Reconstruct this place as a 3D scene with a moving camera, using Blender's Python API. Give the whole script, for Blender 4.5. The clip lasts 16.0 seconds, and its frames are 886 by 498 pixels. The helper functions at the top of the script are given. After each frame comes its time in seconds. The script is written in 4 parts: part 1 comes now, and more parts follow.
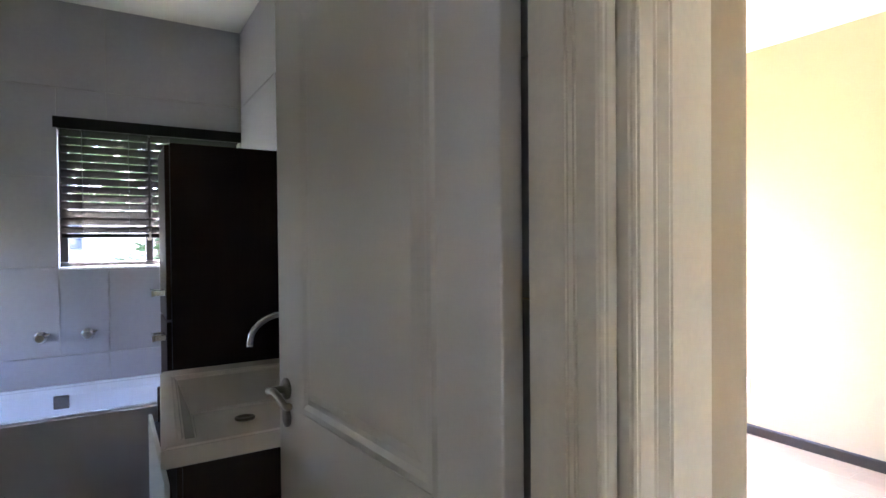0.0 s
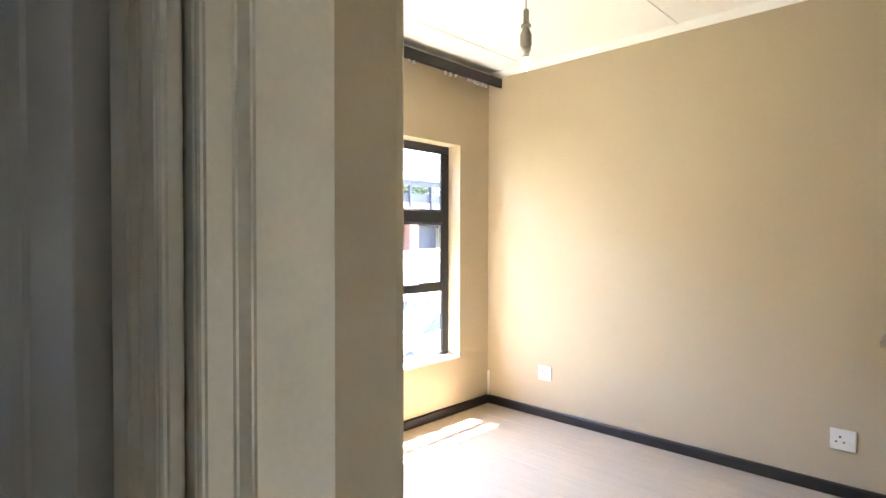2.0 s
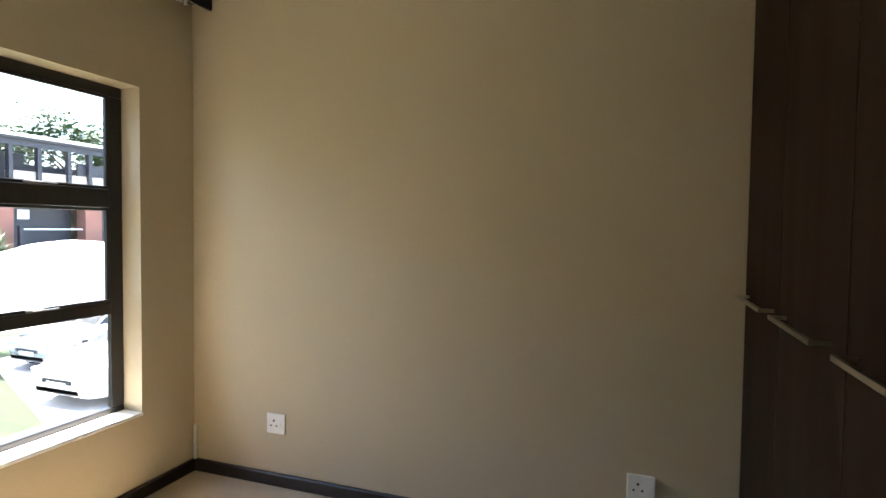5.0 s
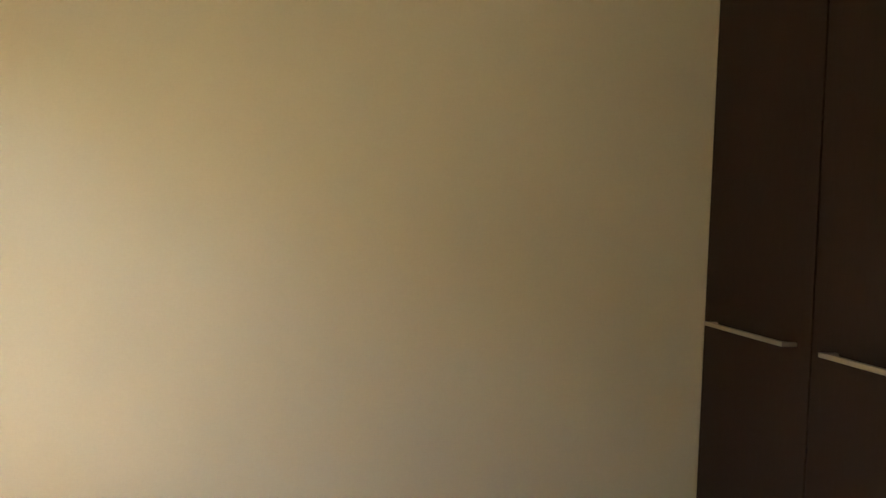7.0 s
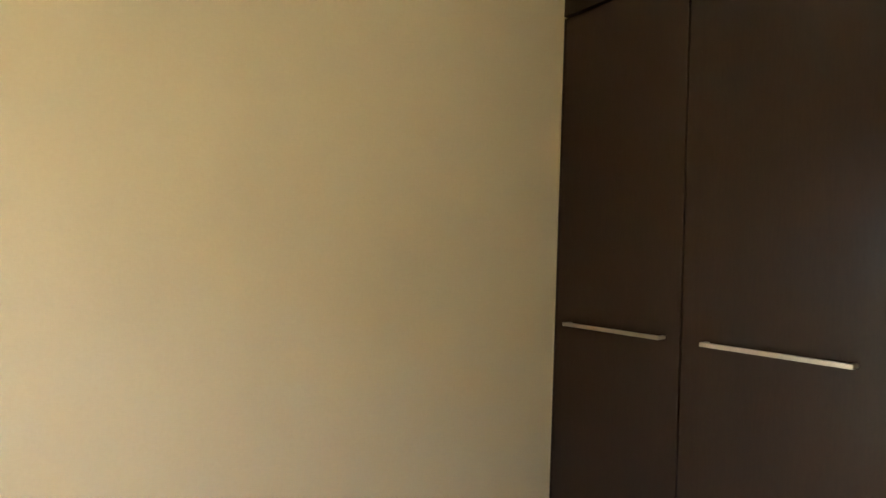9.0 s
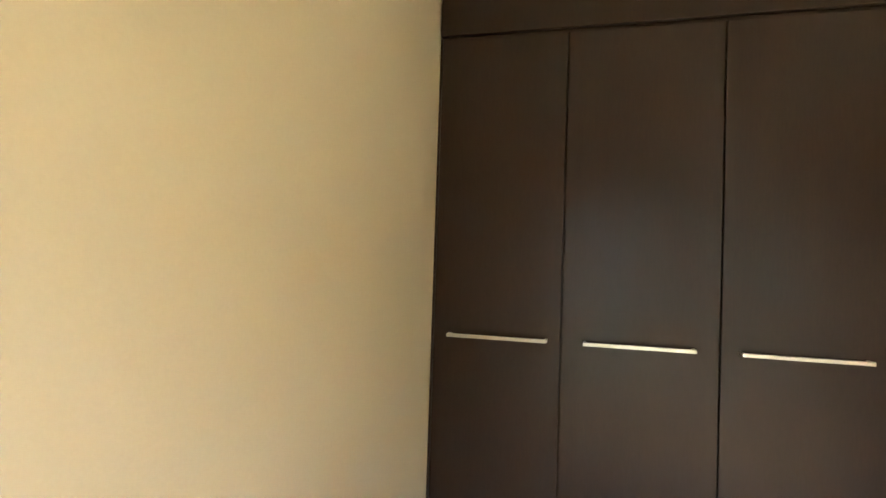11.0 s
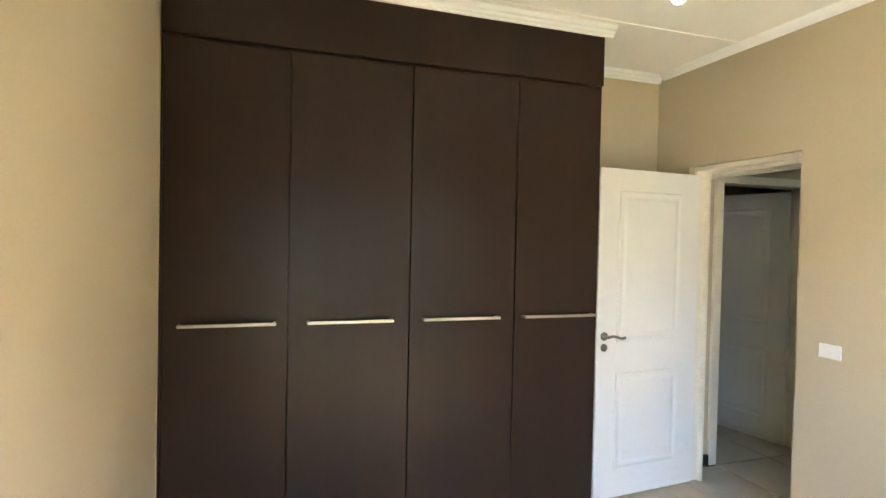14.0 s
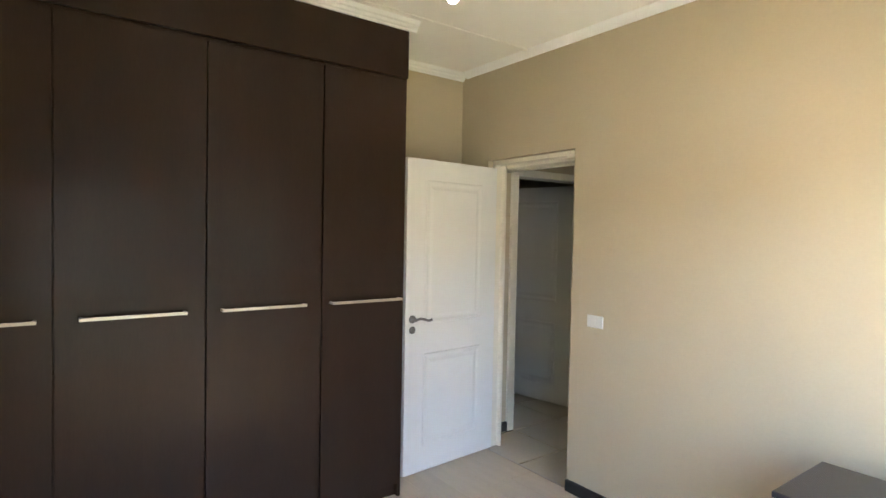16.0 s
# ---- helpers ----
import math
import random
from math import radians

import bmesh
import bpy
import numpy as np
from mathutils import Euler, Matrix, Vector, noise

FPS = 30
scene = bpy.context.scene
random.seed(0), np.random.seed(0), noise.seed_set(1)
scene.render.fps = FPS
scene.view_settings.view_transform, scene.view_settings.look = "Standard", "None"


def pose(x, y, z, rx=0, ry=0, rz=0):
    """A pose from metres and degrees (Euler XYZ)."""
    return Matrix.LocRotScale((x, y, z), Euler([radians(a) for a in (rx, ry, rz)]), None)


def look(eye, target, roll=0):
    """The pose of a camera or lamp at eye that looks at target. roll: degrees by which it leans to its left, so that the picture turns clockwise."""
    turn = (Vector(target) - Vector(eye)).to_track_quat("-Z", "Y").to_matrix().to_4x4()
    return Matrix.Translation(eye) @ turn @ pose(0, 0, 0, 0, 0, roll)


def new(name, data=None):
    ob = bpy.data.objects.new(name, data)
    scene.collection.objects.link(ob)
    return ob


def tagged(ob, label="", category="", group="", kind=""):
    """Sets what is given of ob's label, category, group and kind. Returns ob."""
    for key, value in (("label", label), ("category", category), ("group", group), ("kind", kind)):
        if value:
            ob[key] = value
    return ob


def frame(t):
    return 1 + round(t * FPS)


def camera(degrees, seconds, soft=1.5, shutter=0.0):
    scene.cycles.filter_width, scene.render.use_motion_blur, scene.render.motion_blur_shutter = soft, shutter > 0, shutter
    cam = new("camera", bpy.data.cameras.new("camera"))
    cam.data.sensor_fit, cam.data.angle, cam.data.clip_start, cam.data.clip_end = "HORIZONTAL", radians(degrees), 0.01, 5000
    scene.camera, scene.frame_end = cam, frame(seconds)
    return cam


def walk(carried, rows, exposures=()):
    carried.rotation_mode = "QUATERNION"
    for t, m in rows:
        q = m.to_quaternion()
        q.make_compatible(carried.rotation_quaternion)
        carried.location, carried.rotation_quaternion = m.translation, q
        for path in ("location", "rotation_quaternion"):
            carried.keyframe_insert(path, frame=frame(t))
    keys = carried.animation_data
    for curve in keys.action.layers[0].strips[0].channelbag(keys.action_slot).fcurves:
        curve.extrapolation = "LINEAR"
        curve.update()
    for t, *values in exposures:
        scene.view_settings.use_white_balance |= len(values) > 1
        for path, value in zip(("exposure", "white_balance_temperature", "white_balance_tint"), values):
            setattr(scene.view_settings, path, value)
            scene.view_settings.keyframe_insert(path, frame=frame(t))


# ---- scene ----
cam = camera(78.2, 16.0)
PATH = [
    (0, (2.858, -3.962, 1.417), (1.151, -2.92, 1.39), -0.5),
    (0.5, (2.89, -3.907, 1.419), (1.252, -2.76, 1.383), -0.5),
    (1, (2.928, -3.852, 1.42), (1.368, -2.601, 1.379), -0.4),
    (1.5, (2.958, -3.78, 1.417), (1.479, -2.434, 1.381), -0.4),
    (2, (2.965, -3.669, 1.417), (1.584, -2.223, 1.378), 0.1),
    (2.5, (2.93, -3.519, 1.414), (1.67, -1.966, 1.372), -0.1),
    (3, (2.882, -3.313, 1.408), (1.729, -1.679, 1.363), 0.0),
    (3.5, (2.825, -3.124, 1.407), (1.765, -1.429, 1.355), 0.0),
    (4, (2.724, -2.934, 1.421), (1.791, -1.166, 1.36), 0.3),
    (4.5, (2.597, -2.726, 1.433), (1.807, -0.89, 1.367), 0.5),
    (5, (2.444, -2.546, 1.457), (1.786, -0.659, 1.38), 0.7),
    (7.5, (1.531, -1.912, 1.454), (1.945, 0.044, 1.441), 2.3),
    (8, (1.354, -1.806, 1.458), (2.049, 0.069, 1.453), 1.9),
    (8.5, (1.212, -1.665, 1.465), (2.197, 0.076, 1.462), 1.8),
    (9, (1.074, -1.494, 1.454), (2.328, 0.064, 1.479), 2.0),
    (11.5, (0.544, -0.573, 1.552), (2.524, -0.29, 1.554), 1.4),
    (12, (0.485, -0.563, 1.593), (2.483, -0.48, 1.558), 0.9),
    (12.5, (0.418, -0.509, 1.532), (2.414, -0.627, 1.539), 0.9),
    (13, (0.343, -0.485, 1.533), (2.323, -0.772, 1.541), 0.9),
    (13.5, (0.272, -0.451, 1.554), (2.218, -0.911, 1.554), 1.0),
    (14, (0.233, -0.434, 1.608), (2.13, -1.064, 1.568), 1.2),
    (14.5, (0.206, -0.451, 1.599), (2.037, -1.255, 1.557), 1.2),
    (15, (0.223, -0.434, 1.584), (1.965, -1.415, 1.542), 1.3),
    (15.5, (0.171, -0.511, 1.598), (1.858, -1.582, 1.539), 1.2),
    (16, (0.158, -0.526, 1.586), (1.771, -1.707, 1.526), 1.1),
]
ROWS = [(t, look(e, g, r)) for t, e, g, r in PATH]
EXPOSURES = [(0, 6.1, 6150, 25), (1, 5.5, 6000, 20), (1.5, 5.22, 6100, 19), (2, 5.15, 6150, 17), (3, 4.52, 5950, 12), (4, 3.87, 6200, 10), (5, 3.4, 6400, 11),
             (7.5, 4.12, 7050, 11), (9, 4.5, 7050, 9), (11.5, 4.93, 6950, 9.5), (14.5, 4.85, 6700, 11.5), (16, 4.5, 6550, 13)]
walk(cam, ROWS, EXPOSURES)

# ---- light: high summer sun square to the window wall, clear sky ----
SUN_ELEV = radians(73.9)
world = bpy.data.worlds.new("sky")
scene.world = world
world.use_nodes = True
wn = world.node_tree.nodes
sky = wn.new("ShaderNodeTexSky")
sky.sky_type = "NISHITA"
sky.sun_disc = False
sky.sun_elevation = SUN_ELEV
sky.sun_rotation = radians(-90)
world.node_tree.links.new(sky.outputs["Color"], wn["Background"].inputs["Color"])
wn["Background"].inputs["Strength"].default_value = 0.15
sun = new("sun", bpy.data.lights.new("sun", "SUN"))
sun.data.energy, sun.data.angle, sun.data.color = 5.0, radians(0.6), (1.0, 0.96, 0.9)
sun.matrix_world = look((-math.cos(SUN_ELEV), -0.02, math.sin(SUN_ELEV)), (0, 0, 0))


# ---- materials ----
def mat(name, colour, rough=0.6, metal=0.0, vary=0.08, scale=3.0, grain=60.0, bump=0.1, stretch=(1, 1, 1), coat=0.0, rvary=0.1, per_object=0.0, spec=0.5):
    """A surface with stains at one scale, grain at another, and fine relief."""
    m = bpy.data.materials.new(name)
    m.use_nodes = True
    n, l = m.node_tree.nodes, m.node_tree.links
    b = n["Principled BSDF"]
    tc = n.new("ShaderNodeTexCoord")
    mp = n.new("ShaderNodeMapping")
    mp.inputs["Scale"].default_value = stretch
    l.new(tc.outputs["Object"], mp.inputs["Vector"])
    big, fine = n.new("ShaderNodeTexNoise"), n.new("ShaderNodeTexNoise")
    big.inputs["Scale"].default_value, big.inputs["Detail"].default_value = scale, 3
    fine.inputs["Scale"].default_value, fine.inputs["Detail"].default_value = grain, 4
    l.new(mp.outputs["Vector"], big.inputs["Vector"])
    l.new(mp.outputs["Vector"], fine.inputs["Vector"])
    add = n.new("ShaderNodeMath")
    add.operation = "MULTIPLY_ADD"
    add.inputs[1].default_value = 0.5
    l.new(fine.outputs["Fac"], add.inputs[0])
    half = n.new("ShaderNodeMath")
    half.operation = "MULTIPLY"
    half.inputs[1].default_value = 0.5
    l.new(big.outputs["Fac"], half.inputs[0])
    l.new(half.outputs[0], add.inputs[2])
    ramp = n.new("ShaderNodeValToRGB")
    ramp.color_ramp.elements[0].position, ramp.color_ramp.elements[1].position = 0.3, 0.7
    ramp.color_ramp.elements[0].color = (*[c * (1 - vary) for c in colour], 1)
    ramp.color_ramp.elements[1].color = (*[min(1, c * (1 + vary)) for c in colour], 1)
    l.new(add.outputs[0], ramp.inputs["Fac"])
    out = ramp.outputs["Color"]
    if per_object:
        info = n.new("ShaderNodeObjectInfo")
        val = n.new("ShaderNodeMapRange")
        val.inputs["To Min"].default_value, val.inputs["To Max"].default_value = 1 - per_object, 1 + per_object
        l.new(info.outputs["Random"], val.inputs["Value"])
        hsv = n.new("ShaderNodeHueSaturation")
        l.new(val.outputs["Result"], hsv.inputs["Value"])
        l.new(out, hsv.inputs["Color"])
        out = hsv.outputs["Color"]
    l.new(out, b.inputs["Base Color"])
    rr = n.new("ShaderNodeMapRange")
    rr.inputs["To Min"].default_value, rr.inputs["To Max"].default_value = max(0.02, rough - rvary * rough), min(1, rough + rvary * rough)
    l.new(big.outputs["Fac"], rr.inputs["Value"])
    l.new(rr.outputs["Result"], b.inputs["Roughness"])
    b.inputs["Metallic"].default_value = metal
    b.inputs["Coat Weight"].default_value = coat
    b.inputs["Specular IOR Level"].default_value = spec
    if bump:
        bp = n.new("ShaderNodeBump")
        bp.inputs["Strength"].default_value, bp.inputs["Distance"].default_value = bump, 0.002
        l.new(fine.outputs["Fac"], bp.inputs["Height"])
        l.new(bp.outputs["Normal"], b.inputs["Normal"])
    return m


def glass_mat(name, tint=(1, 1, 1)):
    """A thin clean pane: clear, with a weak mirror image on it."""
    m = bpy.data.materials.new(name)
    m.use_nodes = True
    n, l = m.node_tree.nodes, m.node_tree.links
    n.remove(n["Principled BSDF"])
    mix, tr, gl, lw = (n.new("ShaderNode" + k) for k in ("MixShader", "BsdfTransparent", "BsdfGlossy", "LayerWeight"))
    tr.inputs["Color"].default_value = (*tint, 1)
    gl.inputs["Roughness"].default_value = 0.02
    lw.inputs["Blend"].default_value = 0.5
    steep, gain = n.new("ShaderNodeMath"), n.new("ShaderNodeMath")
    steep.operation, gain.operation = "POWER", "MULTIPLY_ADD"
    steep.inputs[1].default_value = 5.0
    gain.inputs[1].default_value, gain.inputs[2].default_value = 0.7, 0.03
    l.new(lw.outputs["Facing"], steep.inputs[0])
    l.new(steep.outputs[0], gain.inputs[0])
    l.new(gain.outputs[0], mix.inputs["Fac"])
    l.new(tr.outputs["BSDF"], mix.inputs[1])
    l.new(gl.outputs["BSDF"], mix.inputs[2])
    l.new(mix.outputs["Shader"], n["Material Output"].inputs["Surface"])
    return m


def sheen(m, amount, rough):
    """An even, satin sheen over a matt surface."""
    n, l = m.node_tree.nodes, m.node_tree.links
    mix, gl = n.new("ShaderNodeMixShader"), n.new("ShaderNodeBsdfGlossy")
    gl.inputs["Roughness"].default_value = rough
    mix.inputs["Fac"].default_value = amount
    l.new(n["Principled BSDF"].outputs["BSDF"], mix.inputs[1])
    l.new(gl.outputs["BSDF"], mix.inputs[2])
    l.new(mix.outputs["Shader"], n["Material Output"].inputs["Surface"])
    return m


def glow_mat(name, colour, strength):
    m = bpy.data.materials.new(name)
    m.use_nodes = True
    b = m.node_tree.nodes["Principled BSDF"]
    b.inputs["Base Color"].default_value = (*colour, 1)
    b.inputs["Emission Color"].default_value = (*colour, 1)
    b.inputs["Emission Strength"].default_value = strength
    return m


PLASTER = mat("beige_plaster", (0.5, 0.415, 0.275), 0.75, vary=0.03, scale=1.5, grain=90, bump=0.25)
CEILING = mat("ceiling_paint", (0.85, 0.82, 0.74), 0.8, vary=0.02, scale=2, grain=120, bump=0.1)
CORNICE = mat("cornice_paint", (0.84, 0.83, 0.79), 0.6, vary=0.02, bump=0.05)
WENGE = sheen(mat("wenge_laminate", (0.027, 0.0146, 0.0093), 0.5, vary=0.12, scale=1.2, grain=25, bump=0.03, stretch=(1, 6, 0.6), rvary=0.2, spec=0.05), 0.0155, 0.27)
SKIRT = mat("dark_skirting", (0.02, 0.014, 0.011), 0.45, vary=0.15, scale=4, grain=50, bump=0.1)
WHITE_DOOR = mat("white_door_paint", (0.74, 0.72, 0.66), 0.42, vary=0.025, scale=2, grain=150, bump=0.08)
FRAME_PAINT = mat("frame_paint", (0.75, 0.69, 0.55), 0.45, vary=0.05, scale=5, grain=80, bump=0.15)
ALU = mat("bronze_aluminium", (0.013, 0.011, 0.01), 0.4, vary=0.1, scale=6, grain=80, bump=0.05)
STEEL = mat("brushed_steel", (0.5, 0.45, 0.38), 0.33, metal=1.0, vary=0.06, scale=8, grain=140, bump=0.08)
CHROME = mat("chrome", (0.75, 0.75, 0.76), 0.12, metal=1.0, vary=0.03, bump=0.0)
PEWTER = mat("worn_pewter", (0.22, 0.2, 0.18), 0.35, metal=1.0, vary=0.15, scale=20, grain=90, bump=0.08)
PLASTIC = mat("white_plastic", (0.8, 0.78, 0.72), 0.35, vary=0.02, bump=0.02)
BLIND = mat("dark_blind_slat", (0.011, 0.009, 0.008), 0.5, vary=0.15, scale=6, grain=60, bump=0.05, spec=0.2)
DRAIN = mat("tarnished_drain", (0.06, 0.05, 0.04), 0.4, metal=0.6, vary=0.2, scale=20, bump=0.05)
PINHOLE = mat("pin_hole", (0.02, 0.02, 0.02), 0.6, vary=0.1, bump=0)
PLANK = mat("pale_oak_laminate", (0.5, 0.405, 0.285), 0.45, vary=0.1, scale=2.2, grain=30, bump=0.05, stretch=(1.2, 9, 1), per_object=0.035)
HALL_TILE = mat("cream_floor_tile", (0.48, 0.415, 0.31), 0.32, vary=0.07, scale=5, grain=40, bump=0.05, per_object=0.04)
GROUT = mat("grout", (0.06, 0.05, 0.038), 0.85, vary=0.1, grain=80, bump=0.2)
BATH_TILE = mat("taupe_wall_tile", (0.37, 0.355, 0.36), 0.4, vary=0.05, scale=3, grain=50, bump=0.05, per_object=0.025)
BATH_GROUT = mat("pale_grout", (0.42, 0.4, 0.37), 0.85, vary=0.08, grain=80, bump=0.2)
DARK_TILE = mat("dark_floor_tile", (0.06, 0.055, 0.052), 0.4, vary=0.15, scale=4, grain=40, bump=0.05)
ACRYLIC = mat("white_acrylic", (0.82, 0.83, 0.85), 0.18, vary=0.015, bump=0.0)
BASIN = mat("bone_ceramic", (0.8, 0.755, 0.68), 0.16, vary=0.015, bump=0.0)
BLACK_TOP = mat("black_laminate", (0.022, 0.02, 0.021), 0.13, vary=0.06, scale=5, grain=60, bump=0.0, rvary=0.04)
GLASS = glass_mat("window_glass")
BULB = glow_mat("lit_bulb", (1.0, 0.93, 0.8), 3.0)
SUBFLOOR = mat("subfloor", (0.2, 0.17, 0.13), 0.9, vary=0.1, grain=60, bump=0.2)


# ---- mesh helpers ----
def box(bm, x0, x1, y0, y1, z0, z1, bevel=0.0):
    """A box between two corners, its edges eased by bevel."""
    xs, ys, zs = sorted((x0, x1)), sorted((y0, y1)), sorted((z0, z1))
    got = bmesh.ops.create_cube(bm, size=1.0)["verts"]
    for v in got:
        v.co = Vector((xs[v.co.x > 0], ys[v.co.y > 0], zs[v.co.z > 0]))
    if bevel:
        edges = list({e for v in got for e in v.link_edges})
        bmesh.ops.bevel(bm, geom=edges, offset=bevel, segments=2, affect="EDGES", profile=0.5, clamp_overlap=True)
    return bm


def boxes(*sets, bevel=0.0):
    bm = bmesh.new()
    for s in sets:
        box(bm, *s, bevel=bevel)
    return bm


def rod(bm, a, b, r, r2=None, n=14):
    """A round bar from a to b."""
    a, b = Vector(a), Vector(b)
    m = Matrix.Translation((a + b) / 2) @ (b - a).to_track_quat("Z", "Y").to_matrix().to_4x4()
    bmesh.ops.create_cone(bm, cap_ends=True, segments=n, radius1=r, radius2=r if r2 is None else r2, depth=(b - a).length, matrix=m)
    return bm


def lathe(bm, profile, centre, n=20, axis="Z"):
    """A turned body from (radius, height) steps, round an upright axis at centre."""
    rings = []
    for r, h in profile:
        ring = []
        for k in range(n):
            a = 2 * math.pi * k / n
            p = Vector((r * math.cos(a), r * math.sin(a), h))
            if axis == "X":
                p = Vector((p.z, p.x, p.y))
            if axis == "Y":
                p = Vector((p.x, p.z, p.y))
            ring.append(bm.verts.new(Vector(centre) + p))
        rings.append(ring)
    for a, b in zip(rings, rings[1:]):
        for k in range(n):
            bm.faces.new((a[k], a[(k + 1) % n], b[(k + 1) % n], b[k]))
    bm.faces.new(rings[0][::-1])
    bm.faces.new(rings[-1])
    bmesh.ops.recalc_face_normals(bm, faces=bm.faces)
    return bm


def tube(bm, pts, r, n=12):
    """A bent round bar through pts, in one skin."""
    pts, rings = [Vector(p) for p in pts], []
    for k, p in enumerate(pts):
        way = (pts[min(k + 1, len(pts) - 1)] - pts[max(k - 1, 0)]).normalized()
        a = way.orthogonal() if k == 0 else (a - way * a.dot(way))
        a = a.normalized()
        b = way.cross(a)
        rings.append([bm.verts.new(p + (a * math.cos(2 * math.pi * i / n) + b * math.sin(2 * math.pi * i / n)) * r) for i in range(n)])
    for a_, b_ in zip(rings, rings[1:]):
        for i in range(n):
            bm.faces.new((a_[i], a_[(i + 1) % n], b_[(i + 1) % n], b_[i]))
    bm.faces.new(rings[0][::-1])
    bm.faces.new(rings[-1])
    bmesh.ops.recalc_face_normals(bm, faces=bm.faces)
    return bm


def sweep(bm, outline, path_a, path_b, up=(0, 0, 1)):
    """A profile, given as (across, up) steps, drawn from one end to the other."""
    a, b, up = Vector(path_a), Vector(path_b), Vector(up)
    side = (b - a).normalized().cross(up)
    rings = [[bm.verts.new(p + side * u + up * v) for u, v in outline] for p in (a, b)]
    k = len(outline)
    for i in range(k):
        bm.faces.new((rings[0][i], rings[0][(i + 1) % k], rings[1][(i + 1) % k], rings[1][i]))
    bm.faces.new(rings[0][::-1])
    bm.faces.new(rings[1])
    bmesh.ops.recalc_face_normals(bm, faces=bm.faces)
    return bm


def mesh_of(name, bm, material, smooth=False):
    me = bpy.data.meshes.new(name)
    bm.to_mesh(me)
    bm.free()
    me.materials.append(material)
    if smooth:
        me.shade_smooth()
    return me


def part(name, bm, material, parent, label="", smooth=False):
    ob = new(name, mesh_of(name, bm, material, smooth))
    ob.parent = parent
    return tagged(ob, label)


def thing(name, label, category, at=(0, 0, 0), turn=0, group="", kind=""):
    """An empty at a thing's base, that carries its parts."""
    ob = new(name)
    ob.matrix_basis = pose(*at, 0, 0, turn)
    ob.empty_display_size = 0.1
    return tagged(ob, label, category, group, kind)


def solid(name, bm, material, label, category, kind="", smooth=False):
    return tagged(new(name, mesh_of(name, bm, material, smooth)), label, category, "", kind)


# ---- plan ----
CEIL = 2.81
EAST = 3.52          # bedroom's east wall
SOUTH = -3.15        # bedroom side of the wall with the door
XF = 2.885            # wardrobe fronts
WIN_Y0, WIN_Y1, WIN_Z0, WIN_Z1 = -2.62, -0.365, 0.455, 2.17
BWX = -0.75          # bathroom's outer wall
BNY = -3.24          # bathroom's north wall
BW_Y0, BW_Y1, BW_Z0, BW_Z1 = -4.2, -3.26, 1.29, 2.09
BATH_E = 2.31        # bathroom side of the passage wall
HALL_W, HALL_E, HALL_S = 2.43, 3.36, -5.25
DOOR_E = 3.2         # hinge side of the bedroom doorway

# ---- bedroom shell ----
solid("wall_west", boxes((-0.19, 0, WIN_Y1, 0.2, -0.3, CEIL), (-0.19, 0, SOUTH, WIN_Y0, -0.3, CEIL), (-0.19, 0, WIN_Y0, WIN_Y1, -0.3, WIN_Z0), (-0.19, 0, WIN_Y0, WIN_Y1, WIN_Z1, CEIL)),
      PLASTER, "beige plastered window wall with a deep reveal", "wall", "structure")
solid("wall_north", boxes((0, EAST + 0.2, 0, 0.2, -0.3, CEIL)), PLASTER, "smooth beige plastered bedroom wall", "wall", "structure")
solid("wall_east", boxes((EAST, EAST + 0.2, -3.3, 0, -0.3, CEIL)), PLASTER, "beige plastered wall behind the wardrobe", "wall", "structure")
solid("wall_south", boxes((BWX - 0.25, 2.37, BNY, SOUTH, -0.3, CEIL), (BATH_E, 2.411, -3.295, -3.18, -0.3, 2.118), (BATH_E, 2.398, -3.462, -3.296, -0.3, CEIL), (2.37, DOOR_E, -3.40, SOUTH, 2.118, CEIL), (DOOR_E, EAST, -3.27, SOUTH, -0.3, CEIL)),
      PLASTER, "beige plastered wall with the bedroom doorway", "wall", "structure")
solid("ceiling", boxes((-0.19, 6.2, BNY, 0.2, CEIL, CEIL + 0.15), (BWX - 0.25, 6.2, HALL_S - 0.2, BNY, CEIL, CEIL + 0.15)), CEILING, "white painted ceiling boards", "ceiling", "structure")
# thin cover battens over the joints between the ceiling boards
solid("trim", boxes((2.78, 2.81, SOUTH, 0, CEIL - 0.006, CEIL), (1.58, 1.61, SOUTH, 0, CEIL - 0.006, CEIL), (0.38, 0.41, SOUTH, 0, CEIL - 0.006, CEIL)),
      CEILING, "flat white cover battens on the ceiling joints", "trim", "structure")
bm = bmesh.new()
for z0, z1 in ((-0.3, 2.118),):
    lo, hi = ([bm.verts.new((x, y, z)) for x, y in ((2.37, SOUTH), (2.384, SOUTH), (2.398, SOUTH - 0.005), (2.408, SOUTH - 0.016), (2.411, SOUTH - 0.0302), (2.37, SOUTH - 0.0302))] for z in (z0, z1))
    for k in range(6):
        bm.faces.new((lo[k], lo[(k + 1) % 6], hi[(k + 1) % 6], hi[k]))
    bm.faces.new(hi)
bmesh.ops.recalc_face_normals(bm, faces=bm.faces)
solid("wall_south_corner", bm, PLASTER, "rounded plaster corner of the bedroom doorway", "wall", "structure")
floor = solid("floor", boxes((-0.3, DOOR_E, -3.163, 0, -0.3, -0.012), (DOOR_E, EAST, SOUTH, 0, -0.3, -0.012)), SUBFLOOR, "pale oak laminate floor boards", "floor", "structure")
